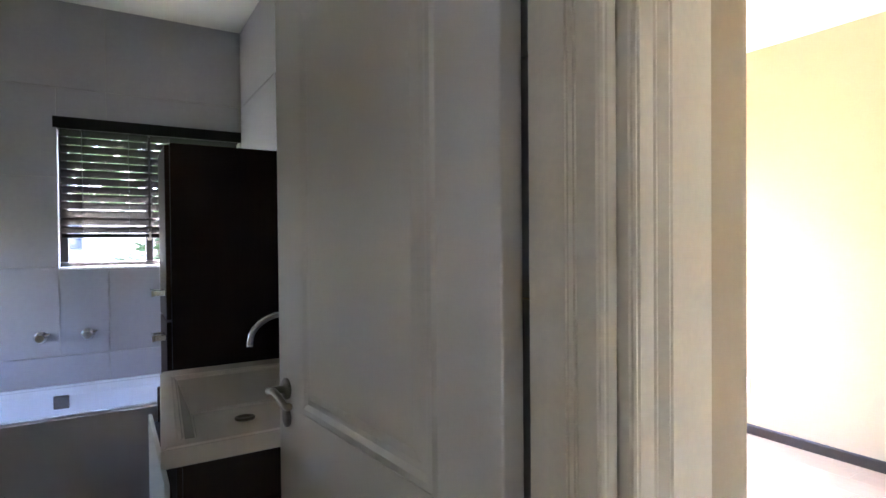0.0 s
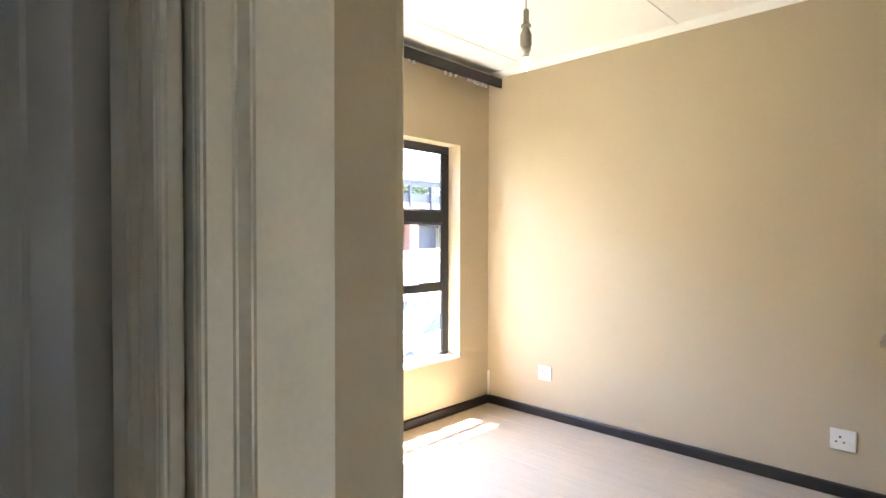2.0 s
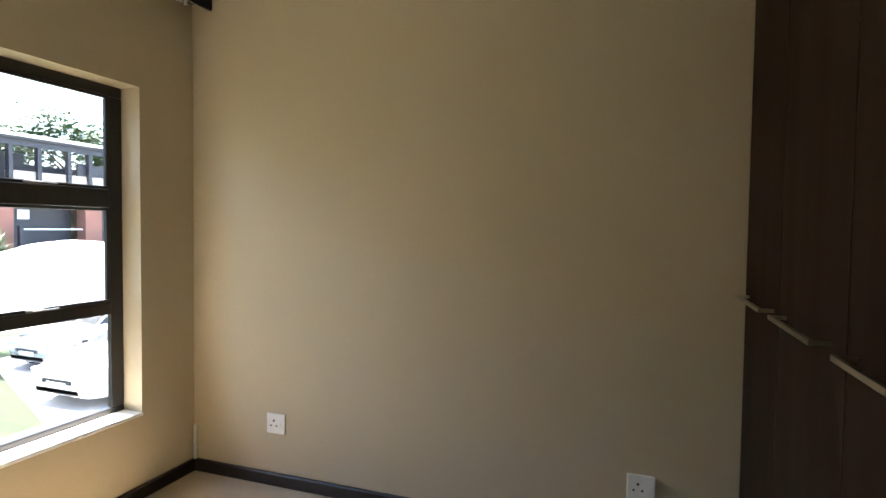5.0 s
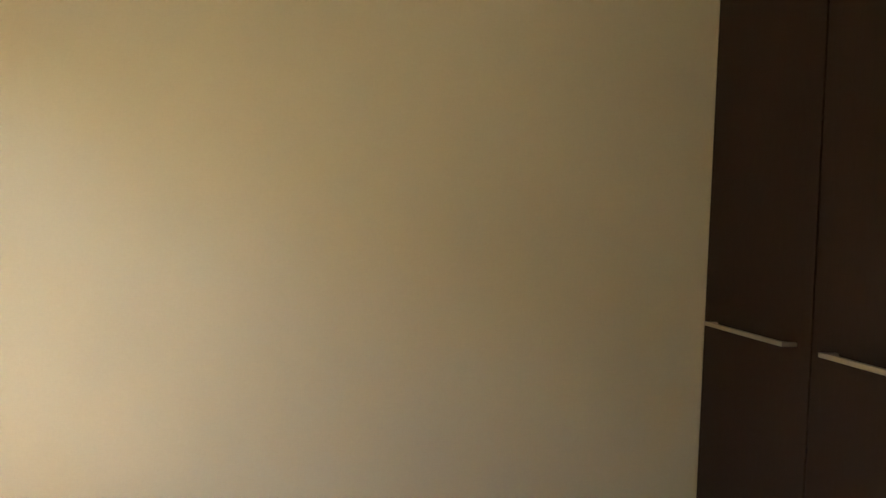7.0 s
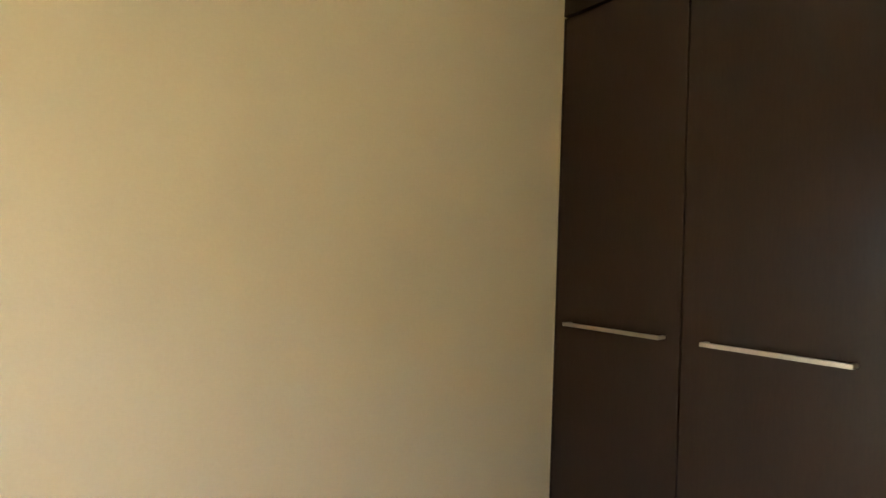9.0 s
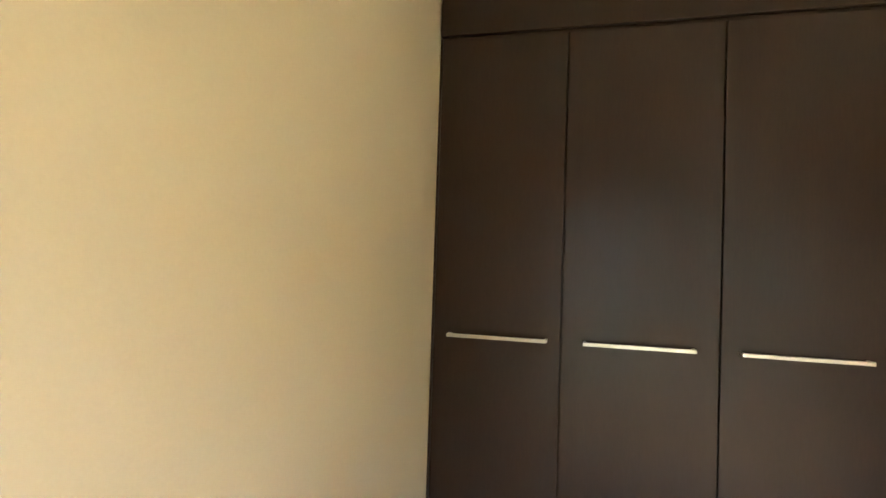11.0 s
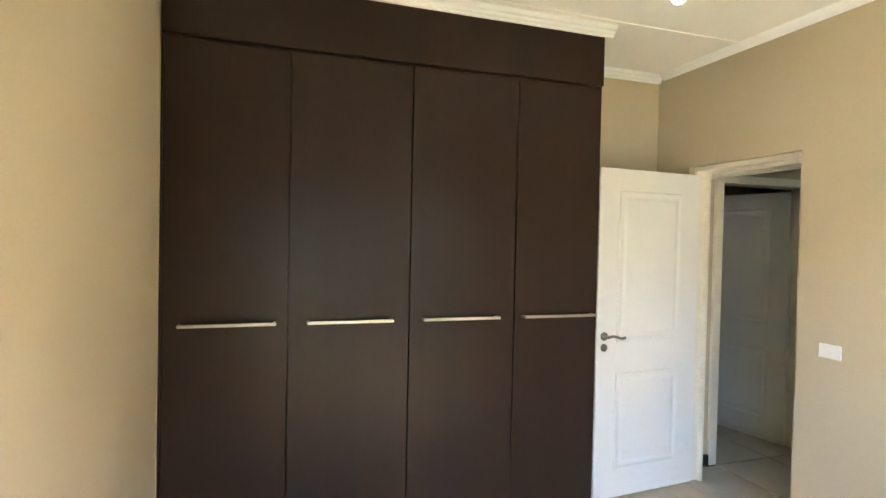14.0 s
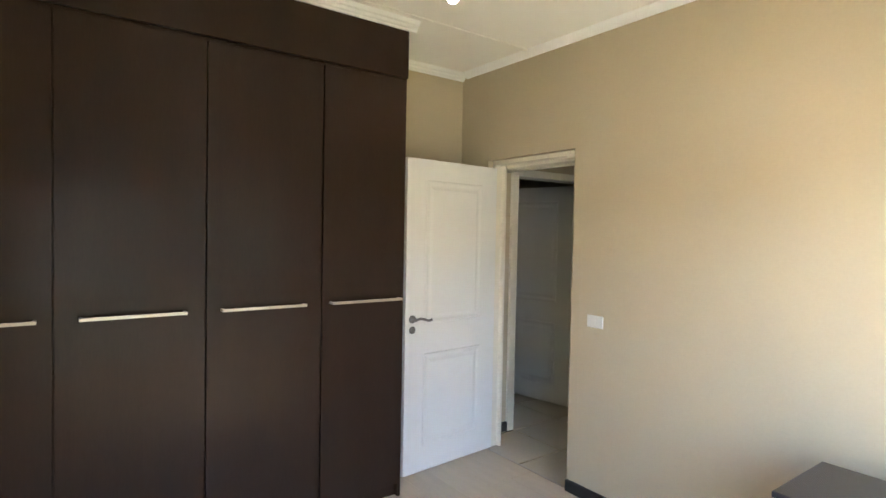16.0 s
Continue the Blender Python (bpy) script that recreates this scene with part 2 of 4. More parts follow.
hall_floor = solid("floor_hall", boxes((BATH_E, HALL_E + 0.13, HALL_S, -3.163, -0.3, -0.014), (HALL_E + 0.13, 6.0, HALL_S, -3.36, -0.3, -0.014)), GROUT, "cream ceramic tile floor of the passage", "floor", "structure")
bath_floor = solid("floor_bathroom", boxes((BWX, BATH_E, HALL_S, BNY, -0.3, -0.006)), DARK_TILE, "dark tiled bathroom floor", "floor", "structure")
solid("threshold_strip", boxes((2.426, DOOR_E - 0.001, -3.171, -3.155, -0.012, 0.003), bevel=0.002), STEEL, "thin metal strip between laminate and tiles", "trim", "structure")


# ---- skirting ----
def skirting(name, a, b, h=0.07, d=0.018):
    """A board with an eased top, along the wall to the left of the way from a to b."""
    bm = sweep(bmesh.new(), [(0, 0), (d, 0), (d, h - 0.008), (d - 0.006, h), (0, h)], (*a, 0), (*b, 0))
    return solid(name, bm, SKIRT, "dark stained timber skirting board", "skirting", "structure")


skirting("baseboard_west", (0, SOUTH), (0, 0))
skirting("baseboard_north", (0.018, 0), (XF, 0))
skirting("baseboard_south", (2.39, SOUTH), (0.018, SOUTH))
skirting("baseboard_hall", (HALL_E, -3.271), (HALL_E, -3.53), 0.075)

# ---- cornice along the wardrobe and over the door ----
COVE = [(0.8 * u, 0.8 * v) for u, v in ((0, 0), (0.018, 0), (0.022, 0.012), (0.034, 0.02), (0.04, 0.036), (0.054, 0.044), (0.062, 0.06), (0.066, 0.07), (0, 0.07))]


PLAIN = [(0, 0.012), (0.008, 0.014), (0.026, 0.03), (0.042, 0.05), (0.045, 0.056), (0, 0.056)]


def cornice(name, a, b, outline=COVE):
    return solid(name, sweep(bmesh.new(), outline, (*a, CEIL - 0.056), (*b, CEIL - 0.056)), CORNICE, "white plaster cornice under the ceiling", "cornice", "structure")


cornice("cornice_wardrobe", (XF, 0), (XF, -2.24 - 0.053))
cornice("cornice_east", (EAST, -2.24), (EAST, SOUTH))
cornice("cornice_nook", (XF, -2.24), (EAST, -2.24))
cornice("cornice_south", (EAST - 0.053, SOUTH), (0, SOUTH), PLAIN)
cornice("cornice_north", (0, 0), (XF, 0), PLAIN)
cornice("cornice_west", (0, SOUTH), (0, 0))


# ---- window: one wide pane and three lights ----
def window_bar(bm, y0, y1, z0, z1, x0, x1):
    return box(bm, x0, x1, y0, y1, z0, z1, bevel=0.006)


win = thing("window_1", "dark bronze aluminium window with a wide fixed pane and three stacked lights", "window", (-0.14, 0, 0), kind="structure")
WX0, WX1 = -0.015, 0.016
MULL = -1.295
for name, r in (("head", (WIN_Y0, WIN_Y1, WIN_Z1 - 0.055, WIN_Z1)), ("bottom_rail", (WIN_Y0, WIN_Y1, WIN_Z0, WIN_Z0 + 0.035)),
                ("jamb", (WIN_Y1 - 0.075, WIN_Y1, WIN_Z0 + 0.035, WIN_Z1 - 0.055)), ("jamb", (WIN_Y0, WIN_Y0 + 0.055, WIN_Z0 + 0.035, WIN_Z1 - 0.055)),
                ("mullion", (MULL - 0.028, MULL + 0.028, WIN_Z0 + 0.035, WIN_Z1 - 0.055))):
    part(name, window_bar(bmesh.new(), *r, WX0, WX1), ALU, win)
lights = []
for z0, z1 in ((WIN_Z0 + 0.035, 0.985), (1.05, 1.54), (1.635, WIN_Z1 - 0.055)):
    lights.append((z0, z1))
for z0, z1 in ((0.985, 1.05), (1.54, 1.635)):
    part("transom", window_bar(bmesh.new(), MULL + 0.028, WIN_Y1 - 0.075, z0, z1, WX0, WX1 + 0.004), ALU, win)
for z0, z1 in lights[1:]:
    y0, y1 = MULL + 0.03, WIN_Y1 - 0.077
    bm = boxes((0, 0.021, y0, y1, z0 + 0.001, z0 + 0.016), (0, 0.021, y0, y1, z1 - 0.016, z1 - 0.001), (0, 0.021, y0, y0 + 0.018, z0 + 0.016, z1 - 0.016), (0, 0.021, y1 - 0.022, y1, z0 + 0.016, z1 - 0.016), bevel=0.003)
    sash = part("sash", bm, ALU, win)
    bm = boxes((0.021, 0.036, -0.87, -0.79, z0 + 0.002, z0 + 0.014), (0.036, 0.047, -0.85, -0.73, z0 + 0.004, z0 + 0.011), bevel=0.003)
    part("catch", bm, STEEL, sash, "brushed steel window catch")
for y0, y1, z0, z1 in [(MULL + 0.028, WIN_Y1 - 0.075, a, b) for a, b in lights] + [(WIN_Y0 + 0.055, MULL - 0.028, WIN_Z0 + 0.035, WIN_Z1 - 0.055)]:
    pane = part("pane", boxes((-0.006, -0.001, y0 - 0.004, y1 + 0.004, z0 - 0.004, z1 + 0.004)), GLASS, win, "clear glass pane")
    pane.visible_shadow = False
solid("window_sill", boxes((-0.122, 0.012, WIN_Y0 + 0.002, WIN_Y1 - 0.002, WIN_Z0 - 0.012, WIN_Z0 + 0.006), bevel=0.004), CORNICE, "white painted plaster window sill", "sill", "structure")

# ---- curtain pelmet rail under the ceiling ----
pel = thing("curtain_rail", "dark wooden curtain rail board with leftover hooks under it", "curtain rail", (0, 0, 2.678))
part("board", boxes((0.001, 0.122, -3.0, -0.002, 0.05, 0.074), bevel=0.004), SKIRT, pel)
part("front_strip", boxes((0.123, 0.147, -3.0, -0.002, 0.0, 0.075), bevel=0.004), SKIRT, pel)
part("track", boxes((0.06, 0.09, -2.98, -0.02, 0.03, 0.049), bevel=0.003), PLASTIC, pel, "white plastic curtain track")
rng = random.Random(4)
for y in [-0.12 - 0.03 * k + rng.uniform(-0.012, 0.012) for k in range(9)] + [-0.5, -0.56, -0.62, -0.95, -1.0, -1.3, -1.33, -1.6, -1.95, -2.3]:
    z = rng.uniform(-0.009, 0.004)
    part("hook", boxes((0.068, 0.082, y - 0.007, y + 0.007, z, 0.031), bevel=0.002), PLASTIC, pel)

# ---- wardrobe: plinth, carcase, fascia and four doors with bar handles ----
DOORS = [(-0.018, -0.550), (-0.556, -1.140), (-1.146, -1.723), (-1.729, -2.239)]
BARS = [(-0.085, -0.5), (-0.641, -1.054), (-1.208, -1.626), (-1.77, -2.207)]
ward = thing("built_in_wardrobe", "dark wenge built-in wardrobe with four full-height doors", "wardrobe", (XF, 0, 0))
part("side_panel", boxes((0.018, 0.648, -2.25, -2.23, 0, CEIL - 0.001), bevel=0.002), WENGE, ward)
part("carcase", boxes((0.026, 0.648, -2.23, -0.004, 0.08, CEIL - 0.002)), WENGE, ward)
part("plinth", boxes((0.05, 0.6, -2.23, -0.004, 0, 0.079)), WENGE, ward)
part("fascia", boxes((0.0, 0.024, -2.25, -0.006, 2.482, CEIL - 0.002), bevel=0.003), WENGE, ward)
part("scribe_strip", boxes((0.006, 0.024, -0.014, -0.001, 0.08, 2.476), bevel=0.002), WENGE, ward)
for (y0, y1), (h0, h1) in zip(DOORS, BARS):
    d = part("door", boxes((0.004, 0.022, y1, y0, 0.085, 2.463), bevel=0.002), WENGE, ward)
    bm = boxes((-0.046, -0.034, h1, h0, 1.189, 1.203), (-0.036, 0.004, h1, h1 + 0.012, 1.19, 1.202), (-0.036, 0.004, h0 - 0.012, h0, 1.19, 1.202), bevel=0.0015)
    part("handle", bm, STEEL, d, "brushed steel bar handle")


solid("trim_sealant", boxes((XF - 0.001, XF + 0.0055, -0.0055, -0.0005, 0.071, 2.48), bevel=0.001), PLASTER, "thin pale sealant bead between wall and wardrobe", "trim", "structure")


# ---- panelled doors ----
def door_leaf(name, label, hinge, turn, width=0.813, height=2.032, hinge_right=False, flip=1, lift=0.0, handle_mat=PEWTER):
    """A moulded two-panel leaf that turns on its hinge: local x runs to the free edge, y is the thickness."""
    d = thing(name, label, "door", hinge, turn, kind="structure")
    bm = bmesh.new()
    t = 0.02
    box(bm, 0.018, width, -t, t, 0.01, height, bevel=0.003)
    part("leaf", bm, WHITE_DOOR, d)
    for side in (-1, 1):
        for z0, z1 in ((0.175, 0.765 + lift), (0.96 + lift, 1.90 + lift)):
            x0, x1 = 0.165, width - 0.15
            bm = bmesh.new()
            rings = []
            for inset, out in ((0, t), (0.006, t + 0.0055), (0.018, t + 0.0045), (0.03, t + 0.0005), (0.042, t + 0.0005), (0.062, t + 0.005)):
                rings.append([bm.verts.new((x, side * out, z)) for x, z in ((x0 + inset, z0 + inset), (x1 - inset, z0 + inset), (x1 - inset, z1 - inset), (x0 + inset, z1 - inset))])
            for a, b in zip(rings, rings[1:]):
                for k in range(4):
                    bm.faces.new((a[k], a[(k + 1) % 4], b[(k + 1) % 4], b[k]))
            bm.faces.new(rings[-1])
            bmesh.ops.recalc_face_normals(bm, faces=bm.faces)
            part("panel", bm, WHITE_DOOR, d)
        hx = width - 0.055
        bm = bmesh.new()
        lathe(bm, [(0.026, t * side), (0.026, (t + 0.006) * side), (0.02, (t + 0.009) * side), (0.009, (t + 0.01) * side), (0.009, (t + 0.05) * side)], (hx, 0, 1.0 + lift), 18, "Y")
        rose = part("handle_rose", bm, handle_mat, d, "worn metal handle rose", True)
        bm = bmesh.new()
        pts = [(hx + 0.005, 1.0), (hx - 0.03, 1.006), (hx - 0.065, 1.0), (hx - 0.1, 0.988), (hx - 0.128, 0.993)]
        tube(bm, [(x, side * (t + 0.045), z + lift) for x, z in pts], 0.0085, 10)
        part("lever", bm, handle_mat, rose, "curved lever handle", True)
        bm = lathe(bmesh.new(), [(0.024, t * side), (0.024, (t + 0.006) * side), (0.012, (t + 0.008) * side)], (hx, 0, 0.93 + lift), 18, "Y")
        part("keyhole_plate", bm, handle_mat, d, "round keyhole plate", True)
    for z in (0.25, 1.05, 1.8):
        bm = rod(bmesh.new(), (-0.006, flip * 0.024, z - 0.045), (-0.006, flip * 0.024, z + 0.045), 0.007, n=10)
        part("hinge", bm, FRAME_PAINT, d, "painted butt hinge")
    return d


door_leaf("door_1", "white moulded two-panel bedroom door standing wide open", (3.165, -3.205, 0), 94.5, width=0.83, height=2.06, flip=-1, lift=0.025)
door_leaf("door_2", "white moulded two-panel bathroom door standing wide open", (2.303, -3.502, 0), 185.35, width=0.845, height=2.06, flip=-1, lift=0.06)
door_leaf("door_3", "white moulded two-panel door half open across the passage", (3.448, -4.415, 0), 11, flip=1)


# ---- pressed steel frames ----
def prism(bm, outline, z0, z1):
    """An upright post with the given plan."""
    lo, hi = ([bm.verts.new((x, y, z)) for x, y in outline] for z in (z0, z1))
    k = len(outline)
    for i in range(k):
        bm.faces.new((lo[i], lo[(i + 1) % k], hi[(i + 1) % k], hi[i]))
    bm.faces.new(lo[::-1])
    bm.faces.new(hi)
    bmesh.ops.recalc_face_normals(bm, faces=bm.faces)
    return bm


def jamb(name, label, posts, rails):
    """A folded steel frame: two posts of a folded section and the rails over them."""
    fr = thing(name, label, "door frame", kind="structure")
    for outline, high in posts:
        bm = prism(bmesh.new(), outline, 0, high)
        bmesh.ops.bevel(bm, geom=[e for e in bm.edges if abs(e.verts[0].co.z - e.verts[1].co.z) > 1], offset=0.003, segments=2, affect="EDGES", clamp_overlap=True)
        part("post", bm, FRAME_PAINT, fr)
    for r in rails:
        part("head_rail", boxes(r, bevel=0.004), FRAME_PAINT, fr)
    return fr


jamb("door_frame_1", "cream painted pressed steel frame of the bedroom door",
     [([(2.40, -3.460), (2.442, -3.460), (2.449, -3.454), (2.446, -3.422), (2.459, -3.409), (2.437, -3.296), (2.40, -3.296)], 2.087),
      ([(3.172, -3.192), (DOOR_E + 0.004, -3.192), (DOOR_E + 0.004, -3.288), (3.145, -3.288), (3.145, -3.268), (3.172, -3.262)], 2.087)],
     [(2.426, DOOR_E - 0.001, -3.288, -3.192, 2.088, 2.117), (2.43, DOOR_E + 0.05, -3.415, -3.289, 2.07, 2.117), (2.432, DOOR_E + 0.1, -3.448, -3.416, 2.06, 2.14)])
jamb("door_frame_2", "cream painted pressed steel frame of the bathroom door",
     [([(2.303, -3.492), (2.381, -3.499), (2.383, -3.487), (2.418, -3.486), (2.425, -3.480), (2.428, -3.463), (2.303, -3.463)], 2.08),
      ([(2.303, -4.35), (2.303, -4.32), (2.384, -4.32), (2.384, -4.332), (2.437, -4.332), (2.445, -4.34), (2.445, -4.40), (2.425, -4.40), (2.425, -4.35)], 2.08)],
     [(2.303, 2.43, -4.32, -3.493, 2.081, 2.11), (2.431, 2.447, -4.40, -3.456, 2.081, 2.14)])
jamb("door_frame_3", "cream painted pressed steel frame across the passage",
     [([(3.34, -3.53), (3.505, -3.53), (3.505, -3.565), (3.40, -3.565), (3.40, -3.60), (3.34, -3.60)], 2.05),
      ([(3.34, -4.48), (3.505, -4.48), (3.505, -4.445), (3.40, -4.445), (3.40, -4.42), (3.34, -4.42)], 2.05)],
     [(3.34, 3.40, -4.48, -3.53, 2.051, 2.11), (3.401, 3.505, -4.48, -3.53, 2.051, 2.08)])

# ---- passage, bathroom and far room shells ----
solid("wall_passage_west", boxes((BATH_E, HALL_W, -4.35, -3.463, 2.111, CEIL), (BATH_E, HALL_W, HALL_S, -4.351, -0.3, CEIL), (2.399, HALL_W, -3.462, -3.40, 2.141, CEIL)), PLASTER, "beige plastered passage wall", "wall", "structure")
solid("wall_passage_east", boxes((HALL_E, 3.50, -3.529, -3.271, -0.3, CEIL), (HALL_E, 3.50, -4.48, -3.53, 2.08, CEIL), (HALL_E, 3.50, HALL_S, -4.481, -0.3, CEIL)), PLASTER, "beige plastered passage wall", "wall", "structure")
# two unglazed openings, out of view, added to light the bathroom and passage
solid("wall_passage_south", boxes((BWX - 0.25, -0.46, HALL_S - 0.2, HALL_S, -0.3, CEIL), (-0.12, 2.6, HALL_S - 0.2, HALL_S, -0.3, CEIL), (-0.46, -0.12, HALL_S - 0.2, HALL_S, -0.3, 0.9), (-0.46, -0.12, HALL_S - 0.2, HALL_S, 1.6, CEIL), (3.2, 6.2, HALL_S - 0.2, HALL_S, -0.3, CEIL), (2.6, 3.2, HALL_S - 0.2, HALL_S, 2.25, CEIL), (2.6, 3.2, HALL_S - 0.2, HALL_S, -0.3, 1.75)), PLASTER, "beige plastered end wall with two added light openings", "wall", "structure")
solid("wall_far_room", boxes((6.0, 6.2, HALL_S, -3.36, -0.3, CEIL), (3.501, 6.2, -3.36, -3.301, -0.3, CEIL)), PLASTER, "beige plastered walls of the far room", "wall", "structure")
solid("wall_bathroom_west", boxes((BWX - 0.25, BWX, HALL_S, BW_Y0, -0.3, CEIL), (BWX - 0.25, BWX, BW_Y1, BNY, -0.3, CEIL), (BWX - 0.25, BWX, BW_Y0, BW_Y1, -0.3, BW_Z0), (BWX - 0.25, BWX, BW_Y0, BW_Y1, BW_Z1, CEIL)), BATH_GROUT, "taupe tiled bathroom window wall", "wall", "structure")

# ---- sockets, switch, strike plate ----
def socket(at):
    """A square plate with a three-pin outlet and a rocker."""
    d = thing("wall_socket", "square white three-pin wall socket plate with a rocker switch", "socket", at, group="bedroom sockets")
    part("plate", boxes((-0.06, 0.06, -0.012, 0, -0.058, 0.058), bevel=0.005), PLASTIC, d)
    for x, z, r in ((-0.012, 0.016, 0.006), (-0.03, -0.012, 0.005), (0.006, -0.012, 0.005)):
        part("pin_hole", rod(bmesh.new(), (x, -0.0135, z), (x, -0.011, z), r, n=12), PINHOLE, d)
    part("rocker", boxes((0.026, 0.042, -0.016, -0.011, -0.02, 0.004), bevel=0.002), PLASTIC, d)
    return d


socket((0.583, -0.0005, 0.353))
socket((2.502, -0.0005, 0.315))
sw = thing("light_switch", "white oblong light switch plate beside the door", "light switch", (2.203, SOUTH, 1.079))
part("plate", boxes((-0.056, 0.056, 0.0005, 0.011, -0.036, 0.036), bevel=0.004), PLASTIC, sw)
part("rocker", boxes((-0.01, 0.01, 0.01, 0.016, -0.014, 0.014), bevel=0.003), PLASTIC, sw)
solid("strike_plate", boxes((2.44, 2.4545, -3.335, -3.295, 0.93, 1.07), bevel=0.001), STEEL, "small steel strike plate on the door frame", "strike plate", "structure")
solid("alarm_conduit", boxes((0.012, 0.026, -0.024, -0.002, 0.07, 0.28), bevel=0.004), PLASTIC, "thin white cable conduit in the corner", "conduit")

# ---- bare bulb on its pendant ----
BX, BY = 1.412, -1.462
pend = thing("pendant_light", "bare lit bulb in a cream pendant holder on a cord", "ceiling light", (BX, BY, CEIL + 0.085))
part("ceiling_rose", lathe(bmesh.new(), [(0.045, -0.084), (0.045, -0.09), (0.03, -0.1), (0.012, -0.107)], (0, 0, 0)), PLASTIC, pend, smooth=True)
CORD = mat("pale_flex", (0.5, 0.48, 0.43), 0.6, vary=0.05, bump=0.05)
part("cord", rod(bmesh.new(), (0, 0, -0.08), (0, 0, -0.38), 0.0035, n=10), CORD, pend, "thin pale flex")
HOLD = mat("aged_cream_plastic", (0.36, 0.33, 0.26), 0.5, vary=0.08, bump=0.05)
part("cord_grip", lathe(bmesh.new(), [(0.006, -0.365), (0.0125, -0.368), (0.0135, -0.43), (0.012, -0.437)], (0, 0, 0)), HOLD, pend, smooth=True)
part("shade_ring", lathe(bmesh.new(), [(0.012, -0.437), (0.025, -0.441), (0.026, -0.452), (0.012, -0.457)], (0, 0, 0)), HOLD, pend)
part("holder", lathe(bmesh.new(), [(0.013, -0.456), (0.02, -0.468), (0.028, -0.487), (0.029, -0.54), (0.026, -0.547), (0.021, -0.549), (0.024, -0.556), (0.024, -0.566), (0.018, -0.573), (0.017, -0.603)], (0, 0, 0)), HOLD, pend, "cream bulb holder", True)
part("bulb", lathe(bmesh.new(), [(0.013, -0.6), (0.014, -0.604), (0.018, -0.614), (0.02, -0.63), (0.018, -0.645), (0.011, -0.656), (0.002, -0.66)], (0, 0, 0)), BULB, pend, "glowing bulb", True)

# ---- dark pedestal cabinet against the south wall ----
desk = thing("pedestal_cabinet", "black pedestal cabinet with a thin glossy overhanging top", "cabinet", (0.585, -2.955, 0))
part("top", boxes((0, 0.38, 0.0, 0.435, 0.708, 0.73), bevel=0.003), BLACK_TOP, desk, "glossy black top")
for x in (0.02, 0.34):
    part("side_panel", boxes((x, x + 0.02, 0.01, 0.4, 0, 0.707), bevel=0.002), SKIRT, desk)
for k in range(3):
    d = part("drawer_front", boxes((0.041, 0.339, 0.385, 0.402, 0.055 + 0.215 * k, 0.262 + 0.215 * k), bevel=0.003), SKIRT, desk)
    part("handle", boxes((0.14, 0.24, 0.402, 0.422, 0.222 + 0.215 * k, 0.232 + 0.215 * k), bevel=0.003), STEEL, d, "slim steel pull")
part("back_panel", boxes((0.041, 0.339, 0.012, 0.025, 0.02, 0.707)), SKIRT, desk)
part("runner", boxes((0.361, 0.378, 0.02, 0.425, 0.69, 0.70), bevel=0.002), STEEL, desk, "thin metal edge rail")

# ---- bathroom ----
solid("ceiling_bathroom", boxes((BWX, BATH_E - 0.001, HALL_S, BNY - 0.01, CEIL - 0.075, CEIL - 0.002)), CEILING, "white painted bathroom ceiling", "ceiling", "structure")
blind = thing("venetian_blind", "dark wooden venetian blind, half lowered over the bathroom window", "blind", (BWX - 0.02, 0, 0))
part("head_rail", boxes((-0.05, 0.03, BW_Y0 - 0.02, BW_Y1 + 0.015, 2.05, 2.115), bevel=0.004), BLIND, blind)
for y0, y1, last in ((BW_Y0 + 0.012, -3.765, 13), (-3.755, BW_Y1 - 0.01, 13)):
    for k in range(last):
        z = 2.035 - 0.0445 * k
        bm = sweep(bmesh.new(), [(-0.020, -0.019), (0.020, 0.013), (0.019, 0.017), (-0.021, -0.015)], (-0.005, y0, z), (-0.005, y1, z))
        part("slat", bm, BLIND, blind)
    part("bottom_rail", boxes((-0.02, 0.012, y0, y1, 1.455, 1.478), bevel=0.004), BLIND, blind)
    for y in (y0 + 0.1, y1 - 0.1):
        part("ladder_cord", boxes((0.016, 0.018, y - 0.002, y + 0.002, 1.46, 2.05)), PINHOLE, blind)
bwin = thing("window_2", "dark aluminium bathroom window", "window", (BWX - 0.12, 0, 0), kind="structure")
for name, r in (("head", (BW_Y0, BW_Y1, BW_Z1 - 0.05, BW_Z1)), ("bottom_rail", (BW_Y0, BW_Y1, BW_Z0, BW_Z0 + 0.03)), ("jamb", (BW_Y0, BW_Y0 + 0.04, BW_Z0 + 0.03, BW_Z1 - 0.05)),
                ("jamb", (BW_Y1 - 0.04, BW_Y1, BW_Z0 + 0.03, BW_Z1 - 0.05)), ("mullion", (-3.78, -3.74, BW_Z0 + 0.03, BW_Z1 - 0.05)), ("transom", (BW_Y0 + 0.04, -3.78, 1.56, 1.60))):
    part(name, window_bar(bmesh.new(), *r, -0.03, 0.03), ALU, bwin)
for y0, y1 in ((BW_Y0 + 0.03, -3.77), (-3.75, BW_Y1 - 0.03)):
    pane = part("pane", boxes((-0.005, 0, y0, y1, BW_Z0 + 0.02, BW_Z1 - 0.04)), GLASS, bwin, "clear glass pane")
    pane.visible_shadow = False
part("catch", boxes((0.03, 0.05, -3.77, -3.75, 1.44, 1.49), (0.05, 0.06, -3.82, -3.75, 1.455, 1.467), bevel=0.003), STEEL, bwin, "steel window catch")
solid("window_sill_bathroom", boxes((BWX - 0.1, BWX + 0.01, BW_Y0 + 0.002, BW_Y1 - 0.002, BW_Z0 - 0.01, BW_Z0 + 0.004), bevel=0.003), CORNICE, "white bathroom window sill", "sill", "structure")

